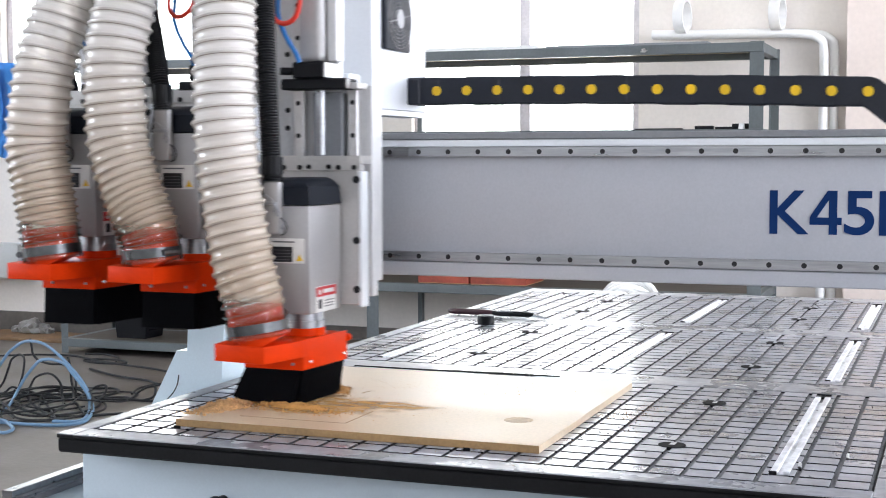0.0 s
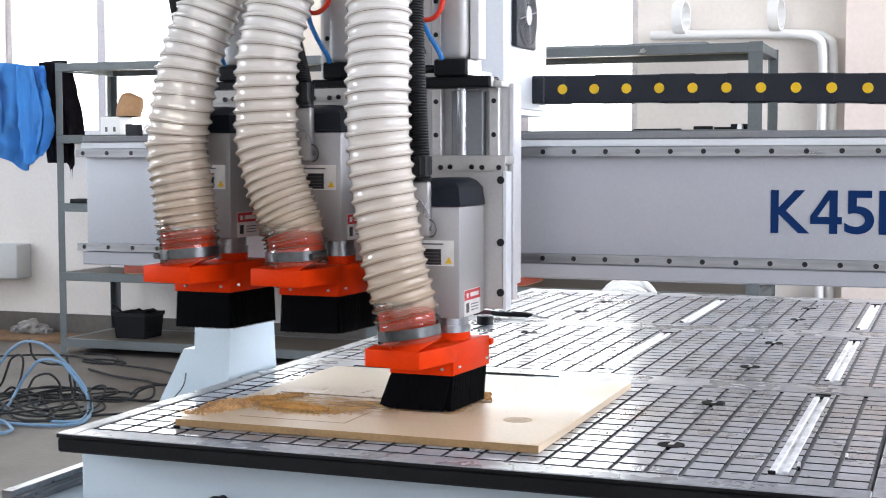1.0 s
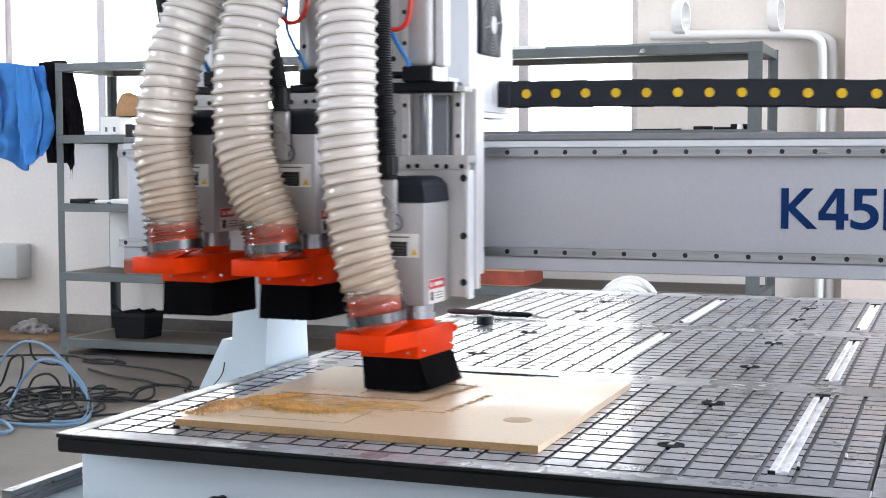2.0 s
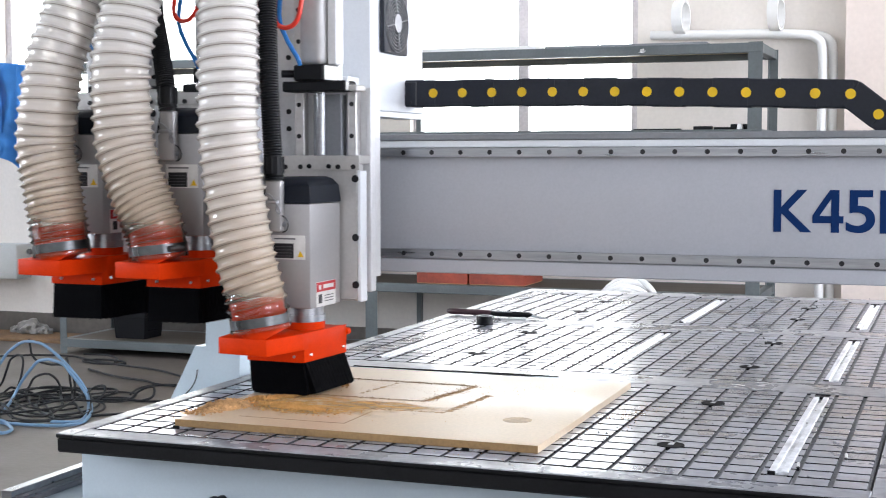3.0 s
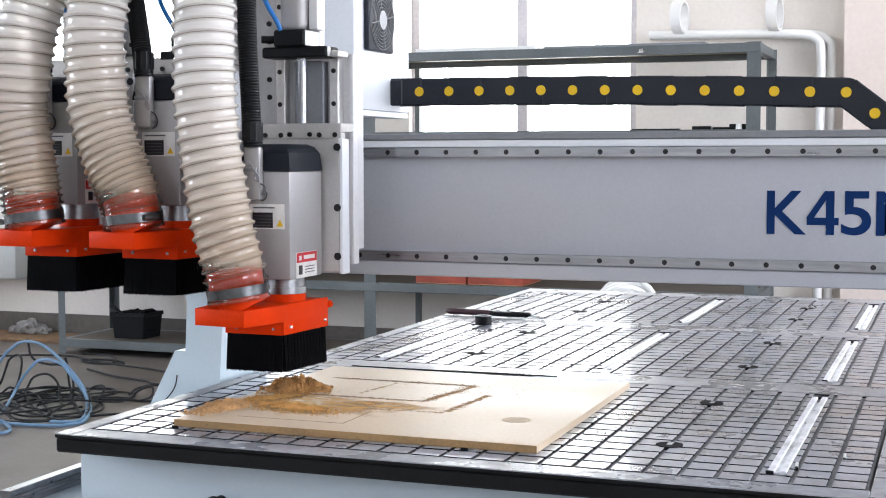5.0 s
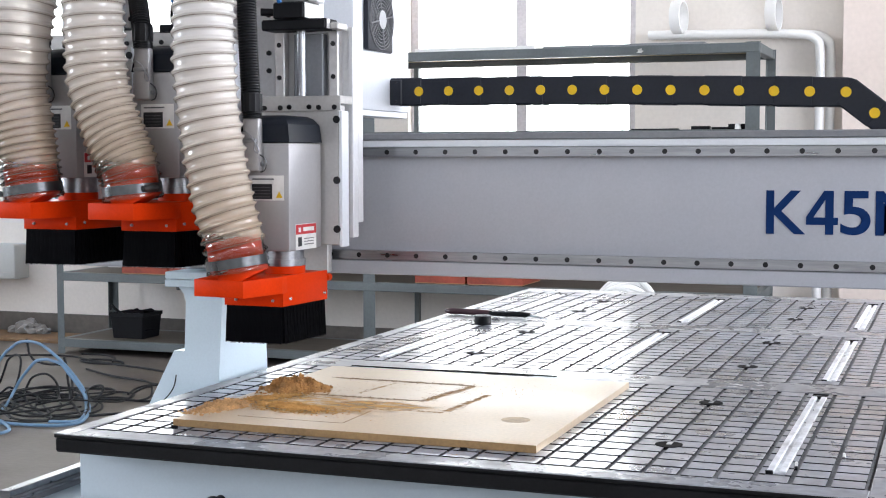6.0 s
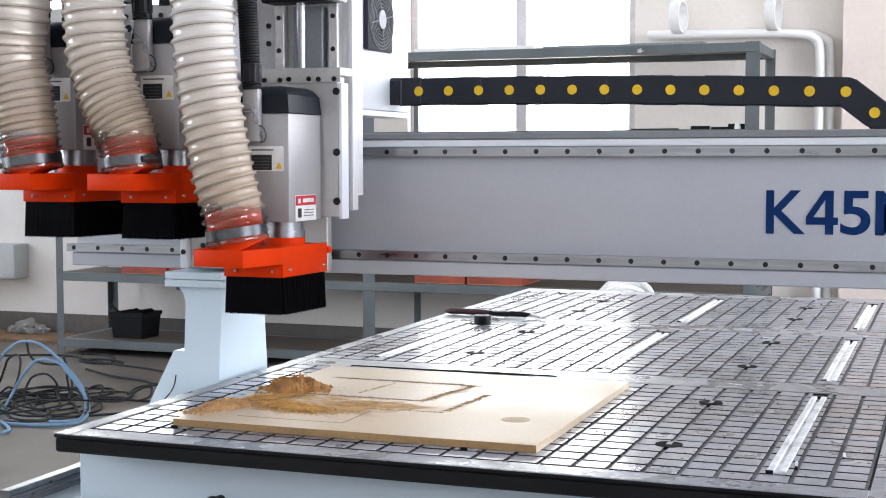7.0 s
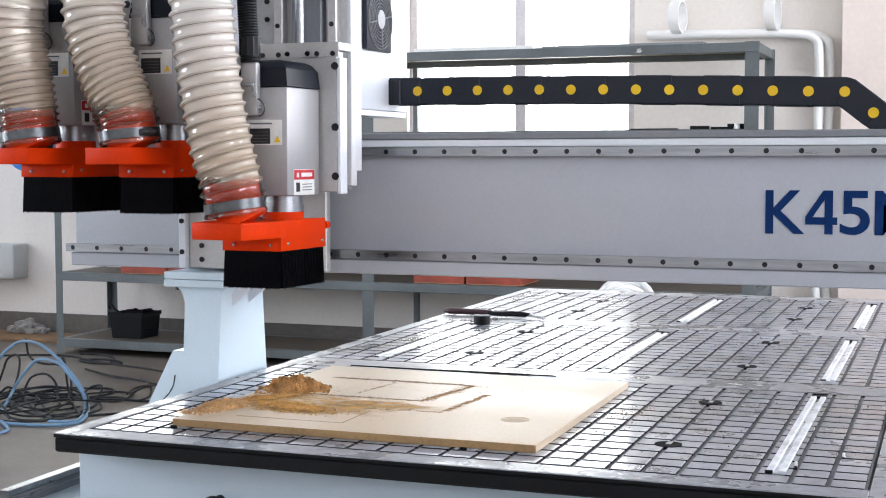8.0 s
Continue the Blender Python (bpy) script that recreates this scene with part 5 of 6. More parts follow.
def clump(x0, y0, x1, y1, wide, count, size, mat, seed):
    """A short ridge of dust that the brush carries along and leaves behind."""
    rng = random.Random(seed)
    bm = B()
    # a low uneven ridge, then loose grains over it
    dirn = Vector((x1 - x0, y1 - y0, 0))
    side = Vector((-dirn.y, dirn.x, 0)).normalized()
    grid = []
    for i in range(25):
        u = i / 24 * 1.24 - 0.12
        mid = Vector((x0, y0, 0)) + dirn * u + side * 0.004 * noise.noise(Vector((u * 4 + seed, seed * 0.37, 1)))
        fat = max(0.0, 0.75 + 1.0 * noise.noise(Vector((u * 5, seed * 1.3, 7)))) * min(1, (1.12 - u) * 6, (u + 0.12) * 6)
        row = []
        for j in range(7):
            v = j / 3 - 1
            z = size * 1.15 * fat * max(0.0, 1 - v * v) * (0.8 + 0.9 * noise.noise(Vector((u * 22, v * 3, seed))))
            row.append(bm.verts.new(mid + side * v * wide * (0.7 + 1.1 * fat) + Vector((0, 0, BT - 0.0007 + max(0, z)))))
        grid.append(row)
    for p, q in zip(grid, grid[1:]):
        for j in range(6):
            bm.faces.new((p[j], q[j], q[j + 1], p[j + 1]))
    bmesh.ops.recalc_face_normals(bm, faces=bm.faces)
    for _ in range(int(count * 2.0)):
        t = rng.uniform(-0.12, 1.12)
        far = rng.choice((0.7, 0.9, 1.2, 3.2))
        x = x0 + (x1 - x0) * t + rng.gauss(0, wide * 1.3 * far)
        y = y0 + (y1 - y0) * t + rng.gauss(0, wide * far) + 0.0025 * math.sin(seed * 1.7 + t * 5)
        r = size * rng.choice((0.2, 0.25, 0.32, 0.42, 0.7)) * (0.7 if far > 2 else 1)
        vs = [bm.verts.new((x + r * rng.uniform(0.6, 1.3) * a, y + r * rng.uniform(0.6, 1.3) * b, BT - 0.0003 + r * c)) for a, b, c in ((1, 0, 0), (-0.5, 0.9, 0), (-0.5, -0.9, 0), (rng.uniform(-0.4, 0.4), rng.uniform(-0.4, 0.4), rng.uniform(0.7, 1.5)))]
        for f in ((0, 1, 3), (1, 2, 3), (2, 0, 3), (0, 2, 1)):
            bm.faces.new([vs[k] for k in f])
    c = ((x0 + x1) / 2, (y0 + y1) / 2, BT)
    ob = single("sawdust_clump", bm, mat, c, "small ridge of brown sawdust left by the cut", "sawdust", "sawdust on the board", "stuff")
    CLUMPS.append(ob)
    return ob


def ridge(x0, y0, x1, y1, n, wide, count, size, mat, seed):
    for i in range(n):
        a, b = i / n, (i + 1) / n
        clump(x0 + (x1 - x0) * a, y0 + (y1 - y0) * a, x0 + (x1 - x0) * b, y0 + (y1 - y0) * b, wide, count, size, mat, seed + i)


def build_ridges():
    ridge(0.225, 0.592, 0.500, 0.590, 9, 0.0035, 90, 0.0020, SAWDUST_DARK, 100)
    ridge(0.475, 0.415, 0.505, 0.585, 6, 0.0060, 110, 0.0018, SAWDUST_RIDGE, 120)
    ridge(0.545, 0.33, 0.562, 0.50, 6, 0.0060, 40, 0.0016, SAWDUST_RIDGE, 140)
    ridge(0.300, 0.300, 0.545, 0.318, 8, 0.0045, 60, 0.0013, SAWDUST_RIDGE, 160)
    ridge(0.335, 0.445, 0.355, 0.575, 4, 0.0030, 45, 0.0013, SAWDUST_RIDGE, 180)
    ridge(0.195, 0.408, 0.475, 0.406, 9, 0.0030, 95, 0.0018, SAWDUST_DARK, 190)


build_ridges()

build_work()


def build_table_tools():
    y = 1.765
    t = thing("scraper_tool", (0.16, y, 0.0), "slim hand tool with maroon handle and steel blade", "hand tool")
    ax = lambda x, z=0.011: (x, y - 0.10 * (x - 0.16), z)
    part("handle", sweep(B(), [Vector(ax(v)) for v in (0.005, 0.012, 0.03, 0.06, 0.10, 0.135, 0.145)], lambda i: (0.003, 0.0075, 0.009, 0.0085, 0.009, 0.008, 0.005)[i], 14), MAROON, t, "maroon plastic handle")
    part("shaft", sweep(B(), [Vector(ax(v)) for v in (0.14, 0.16, 0.20, 0.24, 0.262)], lambda i: (0.006, 0.0085, 0.008, 0.007, 0.005)[i], 12), RUBBER, t, "black sleeve")
    part("blade", sweep(B(), [Vector(ax(v, z)) for v, z in ((0.255, 0.010), (0.28, 0.007), (0.31, 0.003))], lambda i: (0.005, 0.0035, 0.001)[i], 10), CHROME, t, "tapering steel blade")
    part("handle_clip", bx(B(), 0.155, 0.205, y - 0.013, y - 0.011, 0.016, 0.019), CHROME, t)
    for x, yy, a in ((1.196, 0.243, 0.3), (1.137, 0.160, 0.9)):
        c = thing("plastic_clip", (x, yy, 0.0), "tiny white plastic clip in a groove", "clip", "clips in the table grooves")
        part("tab", bx(B(), x - 0.002, x + 0.002, yy, yy + 0.006, -0.004, 0.006, 0.0008), WHITE_PLASTIC, c)
        part("foot", bx(B(), x - 0.0025, x + 0.0025, yy - 0.008, yy, -0.0064, 0.001, 0.001), RUBBER, c)
    p = thing("rubber_stop", (0.178, 1.60, 0.0), "short black rubber cylinder on the table", "rubber stop")
    part("body", cyl(B(), (0.178, 1.60, 0.0002), (0.178, 1.60, 0.022), 0.022, seg=36), RUBBER, p)
    part("rim", ring(B(), (0.178, 1.60, 0.022), (0, 0, 1), 0.012, 0.0215, 0.002, 36), PRINT, p, "dark grey top rim")
    # white bundle behind the table
    bm = B()
    for k in range(5):
        r = 0.105 - 0.012 * k
        ring_pts = [Vector((0.27 + r * math.cos(a * 0.2618), 2.86 + 0.05 * math.sin(a * 0.2618 + k), -0.09 + r * math.sin(a * 0.2618))) for a in range(25)]
        sweep(bm, ring_pts, 0.012, 10, caps=False)
    single("hose_coil", bm, WHITE_PLASTIC, (0.27, 2.86, -0.20), "coil of white plastic hose behind the table", "hose coil")
    stand = single("coil_stand", bx(bx(B(), 0.20, 0.34, 2.79, 2.93, -0.225, -0.205, 0.003), 0.25, 0.29, 2.84, 2.88, FZ, -0.225, 0.003), RACK_PAINT, (0.27, 2.86, FZ), "grey stand under a white hose coil", "stand")


build_table_tools()


# ---- racks against the far wall ----
RY0, RY1 = 5.63, 6.25
TIERS = (-0.75, -0.32, 0.125, 0.563, 1.02)


def build_rack(x0, x1, label):
    r = thing("storage_rack", ((x0 + x1) / 2, (RY0 + RY1) / 2, FZ), label, "storage rack", "grey racks along the wall")
    for x in (x0, -1.94, x1 - 0.075):
        for y in (RY0, RY1 - 0.05):
            if x == -1.94 and y > RY0:
                x = -1.845
            if x == -1.845:
                part("post", bx(B(), x, x + 0.03, y + 0.01, y + 0.05, FZ, 1.05, 0.002), RACK_PAINT, r)
                continue
            bm = B()
            wd = 0.05 if x == x0 else 0.075
            if y > RY0 and x > x0:
                x += 0.030
            prism(bm, [(x, y), (x + wd, y), (x + wd, y + 0.004), (x + 0.004, y + 0.004), (x + 0.004, y + 0.05), (x, y + 0.05)] if y == RY0 else [(x, y), (x + 0.004, y), (x + 0.004, y + 0.046), (x + 0.05, y + 0.046), (x + 0.05, y + 0.05), (x, y + 0.05)], FZ, 1.05)
            part("post", bm, RACK_PAINT, r)
    for z in TIERS:
        sh = thing_part("shelf", r)
        for y in (RY0 - 0.003, RY1 - 0.049):
            part("beam", bx(B(), x0 + 0.002, x1 - 0.002, y, y + 0.05, z - 0.026, z + 0.026, 0.003), RACK_PAINT, sh)
        for x in (x0 + 0.003, x1 - 0.053):
            part("end_beam", bx(B(), x, x + 0.05, RY0 + 0.048, RY1 - 0.05, z - 0.026, z + 0.026, 0.003), RACK_PAINT, sh)
        part("board", bx(B(), x0 + 0.01, x1 - 0.01, RY0 + 0.01, RY1 - 0.01, z + 0.010, z + 0.0250), PLY_BOARD if z > 1 else RACK_BOARD, sh, "wooden shelf board")
    # added black panel: stands in for the shade in the gap below
    part("kick_board", bx(B(), x0 + 0.01, x1 - 0.01, RY0 + 0.30, RY0 + 0.32, FZ, TIERS[0] - 0.027), RUBBER, r, "black panel standing in for the shade under the lowest shelf")
    return r


build_rack(-4.10, 0.352, "long grey-green steel rack with five shelves")


def tier_top(k):
    return TIERS[k] + 0.0255


def carton(x0, x1, y0, y1, z0, h, label, band=True):
    c = thing("carton", ((x0 + x1) / 2, (y0 + y1) / 2, z0), label, "cardboard box", "cartons on the racks")
    part("box", bx(B(), x0, x1, y0, y1, z0, z0 + h, 0.004, 2), CARDBOARD, c)
    if band:
        part("printed_band", bx(B(), x0 - 0.001, x1 + 0.001, y0 - 0.001, y1, z0 + 0.006, z0 + 0.085), RED_PRINT, c, "red printed band")
    part("tape", bx(B(), (x0 + x1) / 2 - 0.025, (x0 + x1) / 2 + 0.025, y0 - 0.0015, y1, z0 + h + 0.0002, z0 + h + 0.001), surface("parcel_tape", (0.5, 0.36, 0.2), 0.3), c)
    return c


def build_rack_things():
    z = tier_top(1)
    for x0, w in ((-3.64, 0.34), (-3.29, 0.35), (-2.92, 0.34)):
        carton(x0, x0 + w - 0.012, RY0 + 0.05, RY0 + 0.40, z, 0.225, "brown cardboard box with a red band on the rack")
    for x0, w in ((-1.63, 0.32), (-1.305, 0.34)):
        carton(x0, x0 + w - 0.010, RY0 + 0.05, RY0 + 0.42, z, 0.10, "low brown cardboard box with a red band")
    # black crate on the bottom shelf
    z = tier_top(0)
    c = thing("plastic_crate", (-3.55, 5.85, z), "black plastic crate on the bottom shelf", "crate")
    x0, x1, y0, y1, top = -3.79, -3.545, 5.76, 5.99, z + 0.165
    bm = B()
    for a, b, c0, c1 in ((x0, x1, y0, y0 + 0.012), (x0, x1, y1 - 0.012, y1), (x0, x0 + 0.012, y0 + 0.012, y1 - 0.012), (x1 - 0.012, x1, y0 + 0.012, y1 - 0.012)):
        bx(bm, a, b, c0, c1, z, top, 0.002)
    bx(bm, x0 + 0.01, x1 - 0.01, y0 + 0.01, y1 - 0.01, z, z + 0.01)
    for v in bm.verts:
        k = 0.88 + 0.12 * (v.co.z - z) / 0.165
        v.co.x = (x0 + x1) / 2 + (v.co.x - (x0 + x1) / 2) * k
        v.co.y = (y0 + y1) / 2 + (v.co.y - (y0 + y1) / 2) * k
    part("body", bm, RUBBER, c)
    part("rim", bx(bx(B(), x0 - 0.006, x1 + 0.006, y0 - 0.008, y0 - 0.0005, top - 0.022, top + 0.003, 0.002), x1 + 0.0005, x1 + 0.007, y0, y1, top - 0.022, top + 0.003, 0.002), RUBBER, c)
    part("handle", sweep(B(), curve_points([(x0 + 0.05, y0 + 0.06, top - 0.01), (x0 + 0.01, y0 + 0.05, top + 0.02), (x0 - 0.022, y0 + 0.05, top + 0.048), (x0 - 0.030, y0 + 0.05, top + 0.035), (x0 - 0.024, y0 + 0.05, top + 0.012)], 6), 0.009, 8), RUBBER, c)
    rb = random.Random(9)
    bm = bx(B(), x0 + 0.09, x1 - 0.012, y0 + 0.03, y1 - 0.04, z + 0.04, top + 0.012, 0.02, 2)
    for v in bm.verts:
        v.co += Vector((rb.uniform(-0.012, 0.012), 0, rb.uniform(-0.012, 0.014)))
    single("tool_roll", bm, DARK_CLOTH, (x0 + 0.15, y0 + 0.1, z + 0.01), "crumpled black tool roll stuffed in a crate", "tool roll")
    # crumpled bag by the wall
    bm = B()
    for cx, r in ((-4.84, 0.070), (-4.72, 0.040), (-4.96, 0.035)):
        g = bmesh.ops.create_icosphere(bm, subdivisions=3, radius=1.0)
        for v in g["verts"]:
            q = v.co.copy()
            k = 1 + 0.35 * noise.noise(q * 2.2 + Vector((cx, 0, 0))) + 0.22 * noise.noise(q * 5)
            v.co = Vector((cx + q.x * r * 1.5 * k, 6.30 + q.y * r * k, FZ + 0.021 + max(0, r * 0.35 + q.z * r * k)))
    single("plastic_bag", bm, surface("thin_film", (0.24, 0.23, 0.22), 0.35, grain=30, amount=0.2), (-4.82, 6.30, FZ + 0.02), "crumpled translucent plastic bag by the wall", "plastic bag")
    # items on the tier at eye height
    z = tier_top(3)
    b = thing("white_box", (-3.72, 5.75, z), "small white box with dark marks on the rack", "box")
    part("body", bx(B(), -3.80, -3.66, 5.68, 5.84, z, z + 0.115, 0.004), WHITE_PLASTIC, b)
    for x in (-3.765, -3.705):
        part("mark", bx(B(), x, x + 0.018, 5.6785, 5.68, z + 0.02, z + 0.05), PRINT, b)
    cap = thing("cloth_cap", (-3.655, 5.76, z + 0.116), "tan cloth cap with a dark brim on a white box", "cap")
    bm = B()
    rings = []
    for r, h in ((0.080, 0.0), (0.086, 0.05), (0.082, 0.10), (0.068, 0.130), (0.035, 0.140)):
        rings.append([bm.verts.new((-3.650 + 0.25 * h + r * math.cos(a * 0.2618), 5.77 + 0.9 * r * math.sin(a * 0.2618), z + 0.119 + h * (1 - 0.10 * math.cos(a * 0.2618)))) for a in range(24)])
    for p, q in zip(rings, rings[1:]):
        for a in range(24):
            bm.faces.new((p[a], p[(a + 1) % 24], q[(a + 1) % 24], q[a]))
    bm.faces.new(rings[-1])
    bm.faces.new(rings[0][::-1])
    part("crown", bm, CARDBOARD, cap, "tan cloth crown")
    arc = [(-3.60 - 0.22 * math.sin(a * 0.2618), 5.77 - 0.085 * math.cos(a * 0.2618)) for a in range(13)]
    part("brim", prism(B(), arc, z + 0.1155, z + 0.1195, 0.001), DARK_CLOTH, cap, "dark curved brim")
    single("black_case", bx(B(), -3.562, -3.452, 5.598, 5.6268, 0.545, 0.652, 0.004, 2), RUBBER, (-3.507, 5.61, 0.545), "small black case fixed to the rack's front beam", "case")
    single("tape_roll", ring(B(), (-3.425, 5.66, z + 0.032), (0.3, -1, 0), 0.014, 0.032, 0.03, 24), WHITE_LABEL, (-3.425, 5.65, z), "small cream tape roll standing on the rack", "tape roll")
    for x, w, h in ((-3.22, 0.10, 0.02), (-3.08, 0.06, 0.05), (-2.95, 0.12, 0.03)):
        single("small_tool", bx(B(), x, x + w, 5.68, 5.72, z, z + h, 0.006, 2), RUBBER, (x + w / 2, 5.70, z), "small dark hand tool on the rack", "tool")
    # tools at the right rack
    for x, w, h in ((-0.02, 0.10, 0.02), (0.09, 0.12, 0.014), (0.18, 0.09, 0.030), (-0.35, 0.26, 0.008)):
        single("small_tool", bx(B(), x, x + w, 5.68, 5.73, z, z + h, 0.004, 2), RUBBER, (x + w / 2, 5.70, z), "small dark hand tool on the rack", "tool")
    single("bright_knob", cyl(B(), (0.235, 5.66, z), (0.235, 5.66, z + 0.03), 0.018, 0.014, 16), WHITE_PLASTIC, (0.235, 5.66, z), "small white knob on the rack", "knob")
    z = tier_top(2)
    for x, w, h, m in ((-4.03, 0.12, 0.03, RUBBER), (-3.88, 0.22, 0.012, PRINT), (-3.72, 0.16, 0.03, WHITE_PLASTIC), (-3.84, 0.10, 0.022, WHITE_PLASTIC), (-3.55, 0.3, 0.06, RUBBER)):
        single("loose_part", bx(B(), x, x + w, 5.66, 5.80, z, z + h, 0.005, 2), m, (x + w / 2, 5.73, z), "loose small part lying on the shelf", "part")
    # paper scrap caught on the front beam
    bm = B()
    for k in range(5):
        a = 1.2566 * k
        v = [bm.verts.new((-0.288, 5.6262, 1.017)), bm.verts.new((-0.288 + (0.012 + 0.016 * (k % 2)) * math.cos(a), 5.618, 1.017 + 0.014 * math.sin(a))), bm.verts.new((-0.288 + 0.02 * math.cos(a + 1.3), 5.622, 1.017 + 0.013 * math.sin(a + 1.3)))]
        bm.faces.new(v)
    bmesh.ops.solidify(bm, geom=list(bm.faces), thickness=0.002)
    single("paper_scrap", bm, WHITE_LABEL, (-0.288, 5.62, 1.017), "white crumpled paper scrap on the rack's front beam", "paper")
    # boards on top of the right rack
    z = tier_top(4)
    single("stacked_board", bx(B(), -1.62, -0.90, 5.66, 6.20, z, z + 0.022), WHITE_PLASTIC, (-1.3, 5.9, z), "pale flat board on top of the rack", "board")
    single("stacked_board", bx(B(), -0.85, 0.05, 5.66, 6.20, z, z + 0.014), COVER_GREY, (-0.4, 5.9, z), "grey flat board on top of the rack", "board")
    # dark board leaning under the lowest tiers
    single("wall_plate", bx(B(), -4.03, -3.52, 6.10, 6.13, tier_top(1), tier_top(1) + 0.40, 0.003), WHITE_PLASTIC, (-3.8, 6.1, tier_top(1)), "white panel standing on the rack", "panel")


build_rack_things()


def drape(left, right, top, hem, y, seed, depth, freq):
    """Hanging cloth in folds, two layers thick: its side edges and hem are given as functions."""
    bm = B()
    nx, nz = 44, 52
    rows = []
    for j in range(nz + 1):
        v = j / nz
        row = []
        for i in range(nx + 1):
            u = i / nx
            x = left(v) + (right(v) - left(v)) * u + 0.006 * noise.noise(Vector((u * 6, v * 6, seed + 9)))
            swing = math.sin(u * freq + seed + 2.6 * noise.noise(Vector((u * 1.5, v * 1.8, seed))))
            fold = depth * (swing * (0.25 + 0.75 * min(1, v * 1.6)) + 0.9 * noise.noise(Vector((u * 4 + v * 2.5, v * 3 - u * 2, seed * 3.0))) + 0.45 * abs(noise.noise(Vector((u * 7 + v * 5, v * 6 - u * 3, seed)))) - 0.25 * abs(noise.noise(Vector((u * 13 - v * 9, v * 11, seed + 5)))))
            z = top(u) + (hem(u) - top(u)) * v
            row.append(bm.verts.new((x, y + fold, z)))
        rows.append(row)
    for j in range(nz):
        for i in range(nx):
            bm.faces.new((rows[j][i], rows[j][i + 1], rows[j + 1][i + 1], rows[j + 1][i]))
    r = bmesh.ops.duplicate(bm, geom=list(bm.verts) + list(bm.edges) + list(bm.faces))
    bmesh.ops.translate(bm, verts=[v for v in r["geom"] if isinstance(v, bmesh.types.BMVert)], vec=(0, 0.016, 0))
    return bm


def build_jackets():
    j = thing("work_jacket", (-4.40, 5.62, 0.36), "bright blue work jacket hanging from the rack's end", "clothing")
    part("body", drape(lambda v: -4.66 + 0.05 * v, lambda v: -4.165 + 0.05 * math.sin(3.1 * v) - 0.09 * max(0, v - 0.75), lambda u: 1.045 + 0.012 * math.sin(u * 5), lambda u: 0.45 - 0.09 * math.exp(-((u - 0.62) / 0.20) ** 2) + 0.05 * max(0, u - 0.85), 5.600, 1.0, 0.038, 11), BLUE_CLOTH, j)
    part("sleeve", drape(lambda v: -4.33 + 0.03 * v, lambda v: -4.20 + 0.055 * math.sin(2.6 * v), lambda u: 1.03, lambda u: 0.47 - 0.07 * math.exp(-((u - 0.4) / 0.3) ** 2), 5.540, 4.0, 0.022, 6), BLUE_CLOTH, j)
    part("sleeve", drape(lambda v: -4.66, lambda v: -4.49 + 0.03 * math.sin(3 * v), lambda u: 1.02, lambda u: 0.43 + 0.03 * u, 5.545, 6.0, 0.022, 7), BLUE_CLOTH, j)
    d = thing("dark_jacket", (-4.15, 5.72, 0.29), "dark jacket draped over the rack's end post", "clothing")
    part("body", drape(lambda v: -4.30 + 0.05 * v, lambda v: -4.085 + 0.06 * math.sin(1.5 * v), lambda u: 1.075 - 0.02 * abs(u - 0.7), lambda u: 0.41 - 0.11 * max(0.0, 1 - abs(u - 0.82) / 0.20), 5.725, 2.3, 0.022, 9), DARK_CLOTH, d)
    part("sleeve", drape(lambda v: -4.13 + 0.03 * v, lambda v: -4.075 + 0.075 * math.sin(1.45 * v), lambda u: 1.00, lambda u: 0.60 - 0.03 * u, 5.765, 3.3, 0.016, 5), DARK_CLOTH, d)


build_jackets()


def build_wall_things():
    b = thing("wall_unit", (-5.25, 6.36, -0.42), "white rounded box fixed low on the wall", "wall unit")
    part("casing", bx(B(), -5.75, -4.93, 6.28, 6.4485, -0.42, -0.17, 0.012, 3), UNIT_GREY, b)
    part("seam", bx(B(), -5.72, -4.96, 6.278, 6.281, -0.375, -0.371), GREY_LABEL, b)
    p = thing("water_pipe", (0.1, 6.36, 0.0), "white plastic pipes bending down the wall", "pipe")
    for k, (xe, yo, r) in enumerate(((0.590, 6.36, 0.026), (0.645, 6.41, 0.026))):
        pts = curve_points([(-0.40, yo, 1.165 - 0.0 * k), (0.2, yo, 1.155), (xe - 0.14, yo, 1.145), (xe - 0.03, yo, 1.115), (xe, yo, 1.02), (xe, yo, 0.6), (xe, yo, 0.0), (xe, yo, FZ)], 10)
        part("pipe", sweep(B(), pts, r, 14), WHITE_PLASTIC, p)
    for x in (-0.215, 0.332):
        bm = B()
        ring(bm, (x - 0.03, 6.33, 1.262), (0.99, -0.12, 0), 0.085, 0.098, 0.06, 30)
        single("plastic_roll", bm, WHITE_PLASTIC, (x, 6.33, 1.165), "pale translucent plastic roll on the wall pipe", "plastic roll")
    single("brown_sheet", bx(B(), -5.6, -4.2, 6.0, 6.40, FZ + 0.0005, FZ + 0.02, 0.003), surface("dull_cardboard", (0.20, 0.115, 0.055), 0.8, grain=40, amount=0.2, stain=4, stain_amount=0.3), (-4.9, 6.2, FZ), "brown cardboard sheet on the floor by the wall", "cardboard sheet")


build_wall_things()


# ---- cables on the floor ----
def cable(name, pts, r, mat, label):
    return single(name, sweep(B(), curve_points(pts, 9), r, 8), mat, (pts[0][0], pts[0][1], FZ), label, "cable", "cables heaped on the floor")


